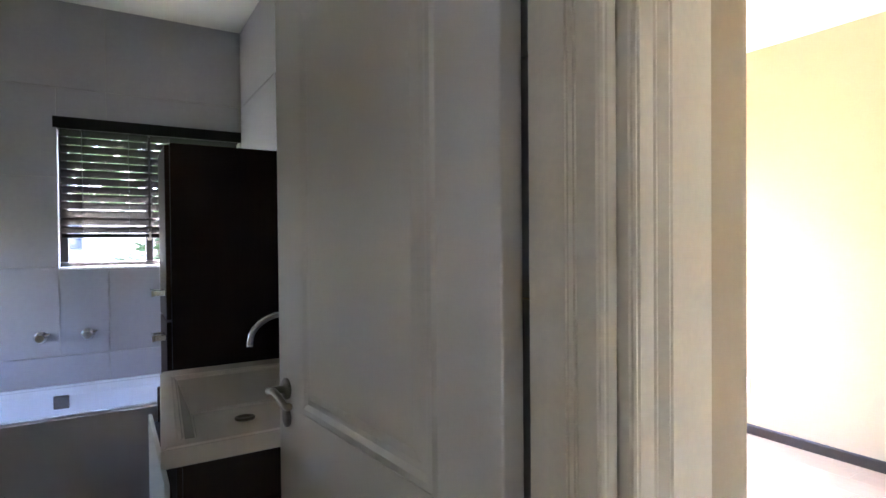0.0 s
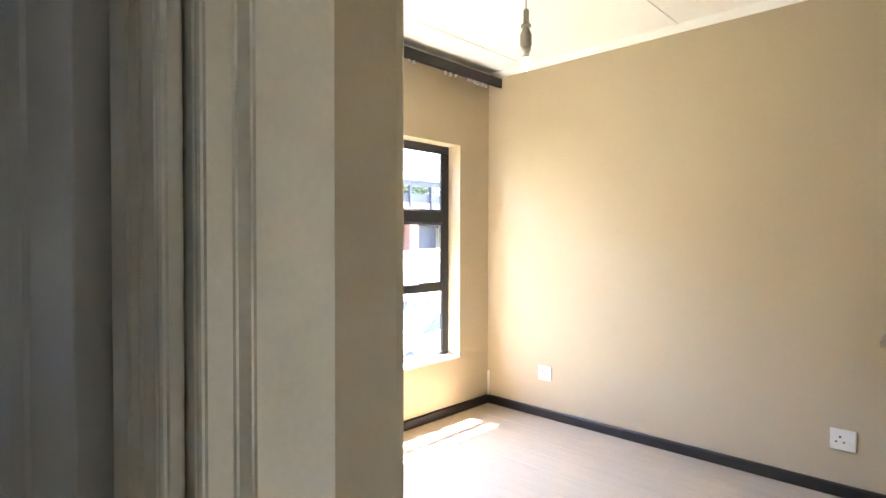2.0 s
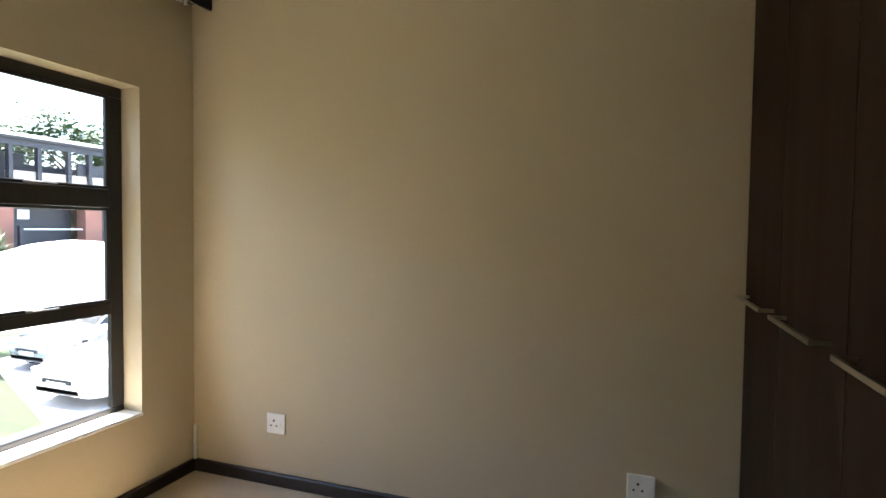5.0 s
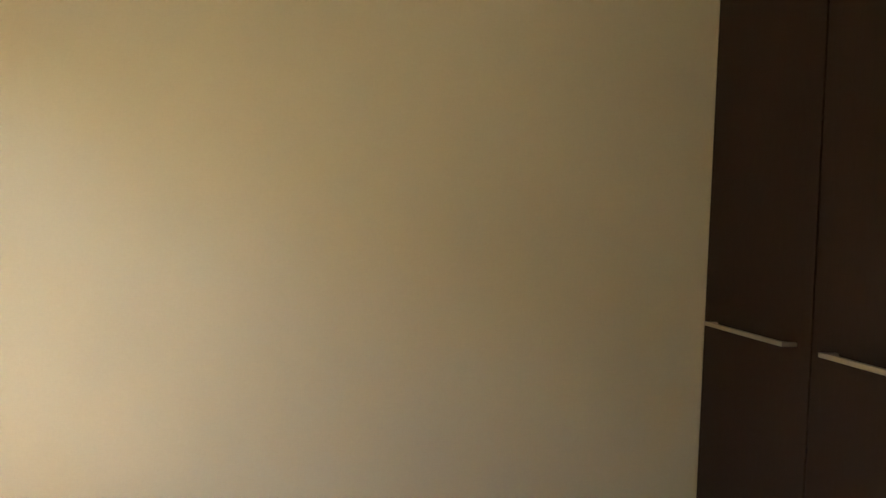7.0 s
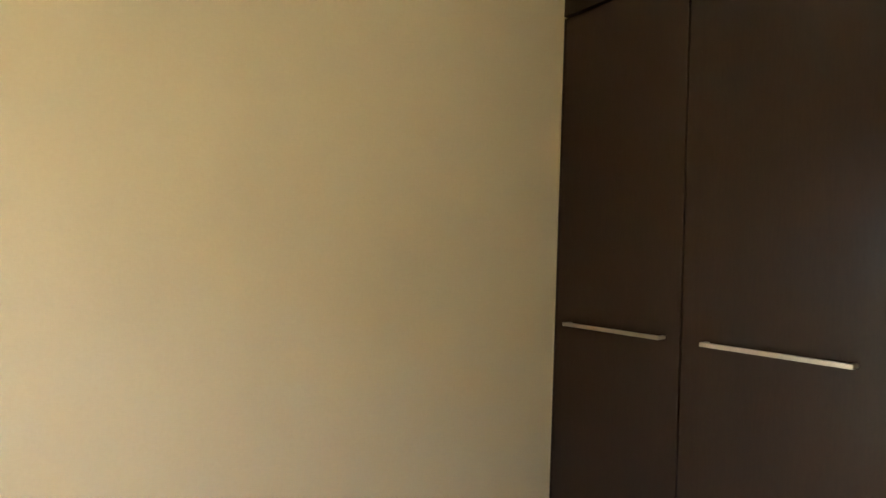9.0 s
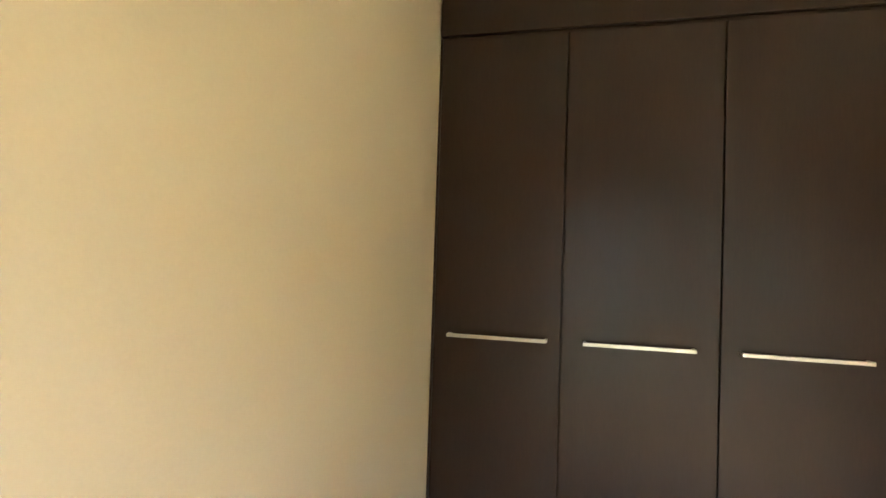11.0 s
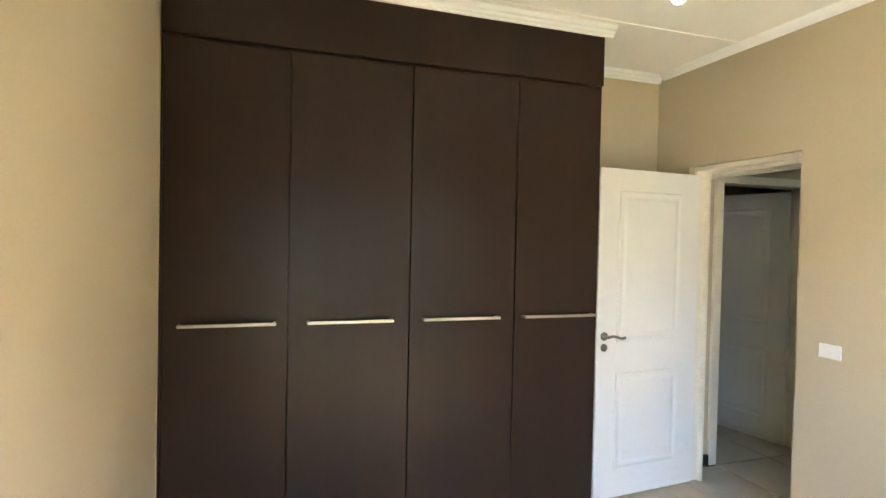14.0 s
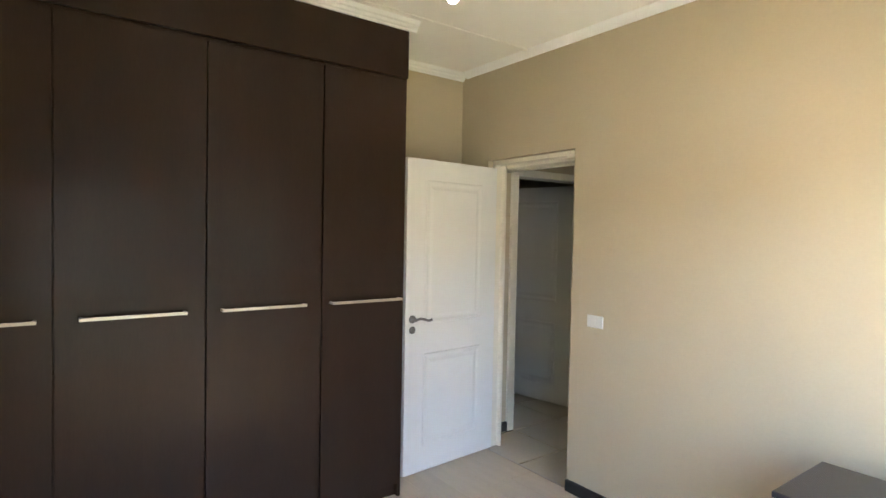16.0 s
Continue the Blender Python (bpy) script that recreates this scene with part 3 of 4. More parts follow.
tub = thing("bathtub", "white acrylic built-in bathtub with a flat front panel", "bathtub", (BWX, 0, 0))
TY0, TY1, TX1 = -5.1, -3.55, 0.69
bm = bmesh.new()
steps = [((0.004, TX1), (TY0, TY1), 0.60), ((0.004, TX1), (TY0, TY1), 0.66), ((0.05, TX1 - 0.045), (TY0 + 0.09, TY1 - 0.09), 0.66), ((0.07, TX1 - 0.07), (TY0 + 0.13, TY1 - 0.13), 0.62), ((0.13, TX1 - 0.14), (TY0 + 0.3, TY1 - 0.22), 0.28), ((0.2, TX1 - 0.2), (TY0 + 0.4, TY1 - 0.3), 0.26)]
rings = [[bm.verts.new((x, y, z)) for x, y in ((xs[0], ys_[0]), (xs[1], ys_[0]), (xs[1], ys_[1]), (xs[0], ys_[1]))] for xs, ys_, z in steps]
for a, b in zip(rings, rings[1:]):
    for k in range(4):
        bm.faces.new((a[k], a[(k + 1) % 4], b[(k + 1) % 4], b[k]))
bm.faces.new(rings[-1])
bmesh.ops.recalc_face_normals(bm, faces=bm.faces)
bmesh.ops.bevel(bm, geom=[e for e in bm.edges if len(e.link_faces) == 2], offset=0.012, segments=2, affect="EDGES", clamp_overlap=True)
part("tub_shell", bm, ACRYLIC, tub)
part("front_panel", boxes((TX1 - 0.03, TX1 - 0.008, TY0 + 0.01, TY1 - 0.005, 0.02, 0.605), bevel=0.003), ACRYLIC, tub)
part("overflow", boxes((0.074, 0.086, -4.23, -4.16, 0.545, 0.615), bevel=0.004), PEWTER, tub, "square chrome overflow cover")
for y in (-4.285, -4.075):
    tap = thing("wall_tap", "round chrome bath tap on the tiled wall", "tap", (BWX + 0.009, y, 0.925), group="bath taps")
    part("flange", lathe(bmesh.new(), [(0.034, 0), (0.034, 0.008), (0.02, 0.014)], (0, 0, 0), 20, "X"), CHROME, tap, smooth=True)
    part("knob", lathe(bmesh.new(), [(0.016, 0.014), (0.018, 0.03), (0.026, 0.034), (0.026, 0.06), (0.02, 0.066)], (0, 0, 0), 12, "X"), CHROME, tap)
    part("lever", rod(bmesh.new(), (0.05, 0, 0.005), (0.055, 0.045, 0.02), 0.006), CHROME, tap)

van = thing("vanity_unit", "dark vanity unit below a white slab basin", "vanity", (0, 0, 0))
part("carcase", boxes((0.62, 1.43, -3.848, BNY - 0.012, 0.0, 0.77), bevel=0.002), WENGE, van)
for r in ((0.95, 1.43, -3.835, -3.823), (0.62, 0.635, -3.823, BNY - 0.012), (1.415, 1.43, -3.822, BNY - 0.012)):
    part("top_rail", boxes((*r, 0.771, 0.897)), WENGE, van)
# white colour stands in for the grazing window reflection on this front
part("door", boxes((0.80, 1.427, -3.862, -3.85, 0.1, 0.85), bevel=0.002), PLASTIC, van, "door front, white in place of the window reflection")
basin = thing("wash_basin", "white slab wash basin with a sunken bowl on the vanity", "basin", (0, 0, 0.88))
bm = bmesh.new()
X0, X1, Y0, Y1 = 0.60, 1.46, -3.812, BNY - 0.012
steps = [((X0, X1), (Y0, Y1), 0.018), ((X0, X1), (Y0, Y1), 0.066), ((X0 + 0.1, X1 - 0.05), (Y0 + 0.04, Y1 - 0.13), 0.066), ((X0 + 0.112, X1 - 0.062), (Y0 + 0.052, Y1 - 0.142), 0.058), ((X0 + 0.15, X1 - 0.1), (Y0 + 0.095, Y1 - 0.18), -0.066), ((X0 + 0.3, X1 - 0.3), (Y0 + 0.2, Y1 - 0.25), -0.072)]
# the front edge runs 3 degrees out of square
rings = [[bm.verts.new((x, y - 0.068 * (x - X0) * (y < -3.55), z)) for x, y in ((xs[0], ys_[0]), (xs[1], ys_[0]), (xs[1], ys_[1]), (xs[0], ys_[1]))] for xs, ys_, z in steps]
for a, b in zip(rings, rings[1:]):
    for k in range(4):
        bm.faces.new((a[k], a[(k + 1) % 4], b[(k + 1) % 4], b[k]))
bm.faces.new(rings[-1])
bmesh.ops.recalc_face_normals(bm, faces=bm.faces)
bmesh.ops.bevel(bm, geom=[e for e in bm.edges if len(e.link_faces) == 2], offset=0.006, segments=2, affect="EDGES", clamp_overlap=True)
part("bowl", bm, BASIN, basin)
part("drain", lathe(bmesh.new(), [(0.034, -0.072), (0.034, -0.066), (0.024, -0.063), (0.02, -0.068)], (0.886, -3.571, 0), 20), DRAIN, basin, "dark metal drain", True)
mixer = thing("swan_neck_tap", "chrome swan-neck basin tap", "tap", (0.947, -3.33, 0.946))
bm = bmesh.new()
pts = [(0, 0.0, 0)] + [(0, 0.0, 0.13)] + [(0, -0.117 + 0.117 * math.cos(a), 0.135 + 0.09 * math.sin(a)) for a in [math.pi * k / 12 for k in range(1, 12)]] + [(0, -0.234, 0.13), (0, -0.234, 0.122)]
tube(bm, pts, 0.011)
part("spout", bm, CHROME, mixer, smooth=True)
part("base", lathe(bmesh.new(), [(0.026, 0), (0.026, 0.006), (0.016, 0.012), (0.014, 0.03)], (0, 0, 0)), CHROME, mixer, smooth=True)

tall = thing("tall_cabinet", "tall dark wenge bathroom cabinet with small steel handles", "cabinet", (0, 0, 0))
part("body", boxes((0.26, 0.56, -3.765, BNY - 0.012, 0, 1.8), bevel=0.002), WENGE, tall)
for z0, z1 in ((0.02, 0.6), (0.61, 1.12), (1.13, 1.79)):
    d = part("door", boxes((0.262, 0.558, -3.784, -3.767, z0, z1), bevel=0.002), WENGE, tall)
    z = z1 - 0.06 if z1 < 1.5 else z0 + 0.1
    part("handle", boxes((0.44, 0.54, -3.832, -3.824, z - 0.012, z + 0.012), (0.44, 0.452, -3.825, -3.784, z - 0.01, z + 0.01), (0.528, 0.54, -3.825, -3.784, z - 0.01, z + 0.01), bevel=0.002), CHROME, d, "small chrome handle")

# ---- outside ----
def rise(d):
    """Height of the ground at d metres from the house."""
    k = min(1, max(0, (d - 12.5) / 12))
    dip = min(1, max(0, (d - 7) / 4))
    return -1.95 - 0.1 * dip * dip * (3 - 2 * dip) + 2.2 * k * k * (3 - 2 * k)


bm = bmesh.new()
ds = [-3000, -300, -60, -20, 0.3, 2, 5, 7, 8, 9, 10, 11, 12.5, 14, 15.5, 17, 18.5, 20, 21.5, 23, 24.5, 30, 60, 300, 3000]
ys = [-3000, -200, -40, -20, -10, -4, 0, 4, 10, 20, 40, 80, 300, 3000]
grid = [[bm.verts.new((-d, y, rise(d))) for y in ys] for d in ds]
for a, b in zip(grid, grid[1:]):
    for k in range(len(ys) - 1):
        bm.faces.new((a[k], a[k + 1], b[k + 1], b[k]))
bmesh.ops.recalc_face_normals(bm, faces=bm.faces)
GRASS = mat("sunlit_lawn", (0.019, 0.031, 0.007), 0.9, vary=0.3, scale=0.6, grain=20, bump=0.5)
PAVING = mat("pale_concrete_paving", (0.36, 0.34, 0.31), 0.85, vary=0.12, scale=0.8, grain=15, bump=0.3)
LEAF = mat("yucca_leaf", (0.06, 0.105, 0.036), 0.5, vary=0.35, scale=2, grain=9, bump=0.1)
DRYLEAF = mat("dry_yucca_leaf", (0.2, 0.16, 0.09), 0.7, vary=0.3, scale=3, grain=9, bump=0.1)
TREELEAF = mat("tree_leaf", (0.045, 0.078, 0.026), 0.6, vary=0.4, scale=0.6, grain=3, bump=0.1)
BARK = mat("bark", (0.12, 0.09, 0.065), 0.9, vary=0.3, scale=4, grain=25, bump=0.5)
BRICK = mat("red_face_brick", (0.3, 0.13, 0.09), 0.85, vary=0.2, scale=2, grain=18, bump=0.3)
RENDERED = mat("buff_render", (0.42, 0.36, 0.29), 0.85, vary=0.08, scale=0.8, grain=20, bump=0.3)
ROOFWHITE = mat("white_roof_sheet", (0.75, 0.75, 0.73), 0.5, vary=0.05, scale=1, grain=20, bump=0.1)
DARKSTEEL = mat("dark_painted_steel", (0.032, 0.03, 0.038), 0.5, vary=0.15, scale=3, grain=30, bump=0.1)
CARWHITE = mat("white_car_paint", (0.72, 0.73, 0.75), 0.22, vary=0.02, scale=2, bump=0, coat=1.0)
CARSILVER = mat("silver_car_paint", (0.5, 0.52, 0.56), 0.25, metal=0.5, vary=0.02, scale=2, bump=0, coat=1.0)
CARGLASS = mat("tinted_car_glass", (0.03, 0.035, 0.045), 0.06, vary=0.05, bump=0)
RUBBER = mat("tyre_rubber", (0.03, 0.03, 0.03), 0.8, vary=0.1, grain=40, bump=0.2)
SAIL = mat("white_shade_net", (0.8, 0.8, 0.77), 0.9, vary=0.03, scale=2, grain=40, bump=0.2)
sn, sl = SAIL.node_tree.nodes, SAIL.node_tree.links
weave, thin, holes = sn.new("ShaderNodeMixShader"), sn.new("ShaderNodeBsdfTranslucent"), sn.new("ShaderNodeBsdfTransparent")
open_weave = sn.new("ShaderNodeMixShader")
thin.inputs["Color"].default_value = (0.8, 0.8, 0.77, 1)
weave.inputs["Fac"].default_value, open_weave.inputs["Fac"].default_value = 0.35, 0.3
sl.new(sn["Principled BSDF"].outputs["BSDF"], weave.inputs[1])
sl.new(thin.outputs["BSDF"], weave.inputs[2])
sl.new(weave.outputs["Shader"], open_weave.inputs[1])
sl.new(holes.outputs["BSDF"], open_weave.inputs[2])
sl.new(open_weave.outputs["Shader"], sn["Material Output"].inputs["Surface"])
solid("ground", bm, GRASS, "bright green garden lawn in full sun", "ground", "structure")


def strip(name, x0, x1, y0, y1, material, label, category, lift=0.012, edge=None):
    """A sheet that follows the ground between two distances."""
    bm = bmesh.new()
    n, m = 14, 24
    rows_ = []
    for i in range(n + 1):
        d = x0 + (x1 - x0) * i / n
        row = []
        for j in range(m + 1):
            u = j / m
            lo, hi = (y0, y1) if edge is None else edge(d)
            y = lo + (hi - lo) * u
            row.append(bm.verts.new((-d, y, rise(d) + lift)))
        rows_.append(row)
    for a, b in zip(rows_, rows_[1:]):
        for k in range(m):
            bm.faces.new((a[k], a[k + 1], b[k + 1], b[k]))
    ext = bmesh.ops.extrude_face_region(bm, geom=list(bm.faces))["geom"]
    for v in ext:
        if isinstance(v, bmesh.types.BMVert):
            v.co.z -= 0.1
    bmesh.ops.recalc_face_normals(bm, faces=bm.faces)
    return solid(name, bm, material, label, category, "structure")


# driveway that sweeps from the parking bays round to the planted bed
strip("pavement", 16.5, 23.2, 0, 0, PAVING, "sun-bleached concrete driveway", "driveway", edge=lambda d: (8.3 - (d - 16.5) * 3.2, 40))
strip("pavement_bays", 4.4, 16.5, 4.3, 30, PAVING, "sun-bleached concrete parking bays", "driveway", edge=lambda d: (0.62 + d * 0.466, 30))


# ---- parked cars ----
def car(label, at, paint, length=4.1, width=1.72, high=1.45):
    """A hatchback; its nose is at local y = 0 and it reaches to y = length."""
    c = thing("parked_car", label, "car", at, group="parked cars")
    hw = width / 2
    bm = bmesh.new()
    # stations: y, half width, sill height, shoulder height, bonnet or deck height
    st = [(0.0, 0.60, 0.30, 0.52, 0.58), (0.10, 0.74, 0.22, 0.60, 0.70), (0.35, 0.83, 0.19, 0.68, 0.80), (0.8, 0.86, 0.18, 0.76, 0.88), (1.25, 0.86, 0.18, 0.84, 0.96),
          (2.0, 0.87, 0.18, 0.90, 0.97), (3.0, 0.87, 0.18, 0.93, 1.0), (3.7, 0.84, 0.20, 0.93, 1.0), (4.0, 0.78, 0.26, 0.86, 0.94), (4.1, 0.70, 0.34, 0.74, 0.80)]
    rings = []
    for y, w, zl, zs, zt in st:
        y, w = y * length / 4.1, w * hw / 0.87
        half = [(0, zl), (w * 0.9, zl), (w, zl + 0.12), (w, (zl + zs) / 2 + 0.04), (w * 0.985, zs), (w * 0.86, zt), (w * 0.4, zt + 0.025)]
        full = half + [(-x, z) for x, z in half[::-1][:-1]]
        rings.append([bm.verts.new((x, y, z)) for x, z in full])
    k = len(rings[0])
    for a, b in zip(rings, rings[1:]):
        for i in range(k):
            bm.faces.new((a[i], a[(i + 1) % k], b[(i + 1) % k], b[i]))
    bm.faces.new(rings[0][::-1])
    bm.faces.new(rings[-1])
    bmesh.ops.recalc_face_normals(bm, faces=bm.faces)
    body = part("body", bm, paint, c, smooth=True)
    bm = bmesh.new()
    lower = [(hw * 0.83, 1.2), (hw * 0.86, 2.1), (hw * 0.84, 3.6), (hw * 0.72, 3.92)]
    upper = [(hw * 0.62, 2.0), (hw * 0.68, 2.3), (hw * 0.66, 3.3), (hw * 0.58, 3.55)]
    f = length / 4.1
    lo = [bm.verts.new((x, y * f, 0.97)) for x, y in lower] + [bm.verts.new((-x, y * f, 0.97)) for x, y in lower[::-1]]
    hi = [bm.verts.new((x, y * f, high - 0.05)) for x, y in upper] + [bm.verts.new((-x, y * f, high - 0.05)) for x, y in upper[::-1]]
    for i in range(8):
        bm.faces.new((lo[i], lo[(i + 1) % 8], hi[(i + 1) % 8], hi[i]))
    bm.faces.new(hi)
    bm.faces.new(lo[::-1])
    bmesh.ops.recalc_face_normals(bm, faces=bm.faces)
    part("windows", bm, CARGLASS, c, "dark tinted car glass")
    bm = bmesh.new()
    a = [bm.verts.new((s * x, y * f, high - 0.052)) for s, pts in ((1, upper), (-1, upper[::-1])) for x, y in pts]
    b = [bm.verts.new((s * x * 0.8, (y * 0.85 + 0.42) * f, high)) for s, pts in ((1, upper), (-1, upper[::-1])) for x, y in pts]
    for i in range(8):
        bm.faces.new((a[i], a[(i + 1) % 8], b[(i + 1) % 8], b[i]))
    bm.faces.new(b)
    bmesh.ops.recalc_face_normals(bm, faces=bm.faces)
    part("roof", bm, paint, c, smooth=True)
    for s in (-1, 1):
        for (xa, ya), (xb, yb) in zip(lower, upper):
            if ya in (1.2, 3.6):
                part("pillar", rod(bmesh.new(), (s * (xa + 0.005), ya * f, 0.96), (s * (xb + 0.005), yb * f, high - 0.05), 0.032, 0.028, 8), paint, c)
        part("pillar", rod(bmesh.new(), (s * hw * 0.865, 2.45 * f, 0.96), (s * hw * 0.685, 2.5 * f, high - 0.05), 0.03, 0.026, 8), DARKSTEEL, c)
        m_ = part("mirror", lathe(bmesh.new(), [(0.02, -0.06), (0.07, -0.05), (0.085, 0), (0.07, 0.05), (0.02, 0.06)], (s * (hw + 0.09), 1.62 * f, 1.02), 12), paint, c, smooth=True)
        bm = boxes((s * hw * 0.52, s * hw * 0.86, 0.03 * f, 0.26 * f, 0.585, 0.70), bevel=0.03)
        part("headlight", bm, mat_head, c, "clear headlight")
        for y in (0.78 * f, 3.3 * f):
            w = part("wheel", lathe(bmesh.new(), [(0.2, s * (hw - 0.19)), (0.3, s * (hw - 0.18)), (0.315, s * (hw - 0.12)), (0.315, s * (hw - 0.02)), (0.3, s * (hw + 0.012)), (0.205, s * (hw + 0.014))], (0, y, 0.315), 24, "X"), RUBBER, c, "black rubber tyre", True)
            part("rim", lathe(bmesh.new(), [(0.2, s * (hw - 0.01)), (0.2, s * (hw + 0.016)), (0.17, s * (hw + 0.006)), (0.05, s * (hw + 0.012)), (0.03, s * (hw + 0.016))], (0, y, 0.315), 10, "X"), STEEL, w, "alloy rim")
            part("wheel_arch", lathe(bmesh.new(), [(0.36, s * (hw - 0.1)), (0.36, s * (hw + 0.004)), (0.315, s * (hw + 0.004)), (0.315, s * (hw - 0.1))], (0, y, 0.32), 24, "X"), DARKSTEEL, c)
    part("grille", boxes((-0.38, 0.38, -0.006, 0.04, 0.46, 0.55), bevel=0.01), DARKSTEEL, c, "dark grille")
    part("lower_grille", boxes((-0.55, 0.55, 0.0, 0.06, 0.28, 0.38), bevel=0.01), DARKSTEEL, c)
    part("number_plate", boxes((-0.24, 0.24, -0.016, -0.007, 0.39, 0.49), bevel=0.002), PLASTIC, c, "plain white number plate")
    return c


mat_head = mat("headlight_lens", (0.55, 0.57, 0.6), 0.1, vary=0.05, bump=0, coat=1.0)
car("white hatchback parked nose-out on the paving", (-7.45, 4.45, rise(7.45) + 0.014), CARWHITE)
car("silver hatchback parked beside another car", (-10.9, 6.2, rise(10.9) + 0.014), CARSILVER)

# ---- arched shade-net carport ----
port = thing("shade_carport", "white arched shade-net carport on slim white posts", "carport", (-11.2, 11.7, rise(11)))
bm = bmesh.new()
N, M = 20, 14
top = []
for i in range(N + 1):
    u = i / N
    row = []
    for j in range(M + 1):
        v = j / M
        x, y = -2.6 + 5.2 * v, -6.2 + 14 * u
        z = 2.0 + 0.95 * math.sin(math.pi * v) ** 0.8 + 0.14 * math.sin(math.pi * ((u * 4) % 1)) - 0.35 * max(0, 0.12 - u) / 0.12
        row.append(bm.verts.new((x, y, z)))
    top.append(row)
for a, b in zip(top, top[1:]):
    for k in range(M):
        bm.faces.new((a[k], a[k + 1], b[k + 1], b[k]))
got = bmesh.ops.extrude_face_region(bm, geom=list(bm.faces))["geom"]
for v in got:
    if isinstance(v, bmesh.types.BMVert):
        v.co.z -= 0.02
bmesh.ops.recalc_face_normals(bm, faces=bm.faces)
part("net_roof", bm, SAIL, port, "white shade net")
for y in (-4.6, -1.2, 2.2, 5.6):
    for x in (-2.55, 2.55):
        part("post", rod(bmesh.new(), (x, y, -0.4), (x, y, 2.04), 0.045, n=12), ROOFWHITE, port)

arm = [(3.2, -6.4, -0.1), (3.2, -6.4, 1.75), (3.15, -6.38, 1.93), (3.0, -6.3, 2.02), (2.5, -6.0, 2.04)]
part("bent_post", tube(bmesh.new(), arm, 0.045), ROOFWHITE, port)

# ---- garden lamp ----
gl = thing("garden_lamp", "slim dark garden lamp post with a white globe in a cup", "lamp post", (-4.5, 0.86, rise(4.5)))
LAMPGREY = mat("grey_lamp_paint", (0.16, 0.16, 0.15), 0.5, vary=0.1, bump=0.1)
part("post", rod(bmesh.new(), (0, 0, -0.02), (0, 0, 1.53), 0.034, 0.028), LAMPGREY, gl)
part("cup", lathe(bmesh.new(), [(0.03, 1.51), (0.09, 1.54), (0.13, 1.59), (0.155, 1.66), (0.147, 1.66), (0.12, 1.6), (0.07, 1.555)], (0, 0, 0)), LAMPGREY, gl, smooth=True)
part("globe", lathe(bmesh.new(), [(0.06, 1.556), (0.115, 1.605), (0.144, 1.67), (0.14, 1.735), (0.1, 1.79), (0.02, 1.815)], (0, 0, 0)), PLASTIC, gl, "white globe", True)


# ---- yuccas along the bed ----
def blade(bm, root, way, length, wide, droop):
    """One sword leaf: three tapering lengths, folded along its middle."""
    way = Vector(way).normalized()
    side = way.cross(Vector((0, 0, 1)))
    side = side.normalized() if side.length > 1e-3 else Vector((1, 0, 0))
    p, last = Vector(root), None
    for k in range(4):
        w = wide * (0.8, 1.0, 0.7, 0.04)[k]
        pair = (bm.verts.new(p - side * w), bm.verts.new(p + Vector((0, 0, -w * 0.5))), bm.verts.new(p + side * w))
        if last:
            bm.faces.new((last[0], last[1], pair[1], pair[0]))
            bm.faces.new((last[1], last[2], pair[2], pair[1]))
        last = pair
        p = p + way * length / 3
        way = (way + Vector((0, 0, -droop))).normalized()


def yucca(at, height, seed):
    rnd = random.Random(seed)
    y = thing("yucca", "tall green yucca with spiky leaf heads over dry skirts", "yucca", at, group="yuccas in the bed")
    heads = [(rnd.uniform(-0.3, 0.3), rnd.uniform(-0.3, 0.3), height)] + [(rnd.uniform(-1, 1), rnd.uniform(-1.1, 1.1), height * rnd.uniform(0.3, 0.85)) for _ in range(5)]
    bm = bmesh.new()
    for hx, hy, hz in heads:
        mid = (hx * 0.7, hy * 0.7, hz * 0.45)
        rod(bm, (hx * 0.2, hy * 0.2, -0.1), mid, 0.13, 0.1, 8)
        rod(bm, mid, (hx, hy, hz), 0.1, 0.07, 8)
    part("trunk", bm, BARK, y)
    green, dry = bmesh.new(), bmesh.new()
    for hx, hy, hz in heads:
        for k in range(150):
            a, e = rnd.uniform(0, 2 * math.pi), rnd.uniform(-0.25, 1.35)
            blade(green, (hx, hy, hz + rnd.uniform(-0.3, 0.1)), (math.cos(a) * math.cos(e), math.sin(a) * math.cos(e), math.sin(e)), rnd.uniform(0.75, 1.1), 0.045, rnd.uniform(0.05, 0.3))
        for k in range(130):
            a, z = rnd.uniform(0, 2 * math.pi), hz * rnd.uniform(0.15, 0.95)
            s = z / hz
            blade(dry if rnd.random() < 0.25 else green, (hx * s, hy * s, z), (math.cos(a), math.sin(a), rnd.uniform(-0.9, 0.3)), rnd.uniform(0.6, 0.95), 0.045, 0.35)
    part("crown", green, LEAF, y, "sword-shaped green leaves")
    part("skirt", dry, DRYLEAF, y, "dry hanging leaves")
    return y


rng = random.Random(11)
for k, (dx, yy, h) in enumerate(((24.4, 6.5, 1.7), (25.0, 7.2, 2.5), (24.4, 7.9, 2.7), (25.2, 8.6, 2.9), (24.5, 9.3, 2.9), (25.1, 10.0, 2.8), (24.4, 10.6, 2.5), (25.0, 11.3, 2.2), (24.3, 11.9, 1.5), (23.6, 12.9, 0.5))):
    yucca((-dx, yy, rise(dx) - 0.02), h, 30 + k)


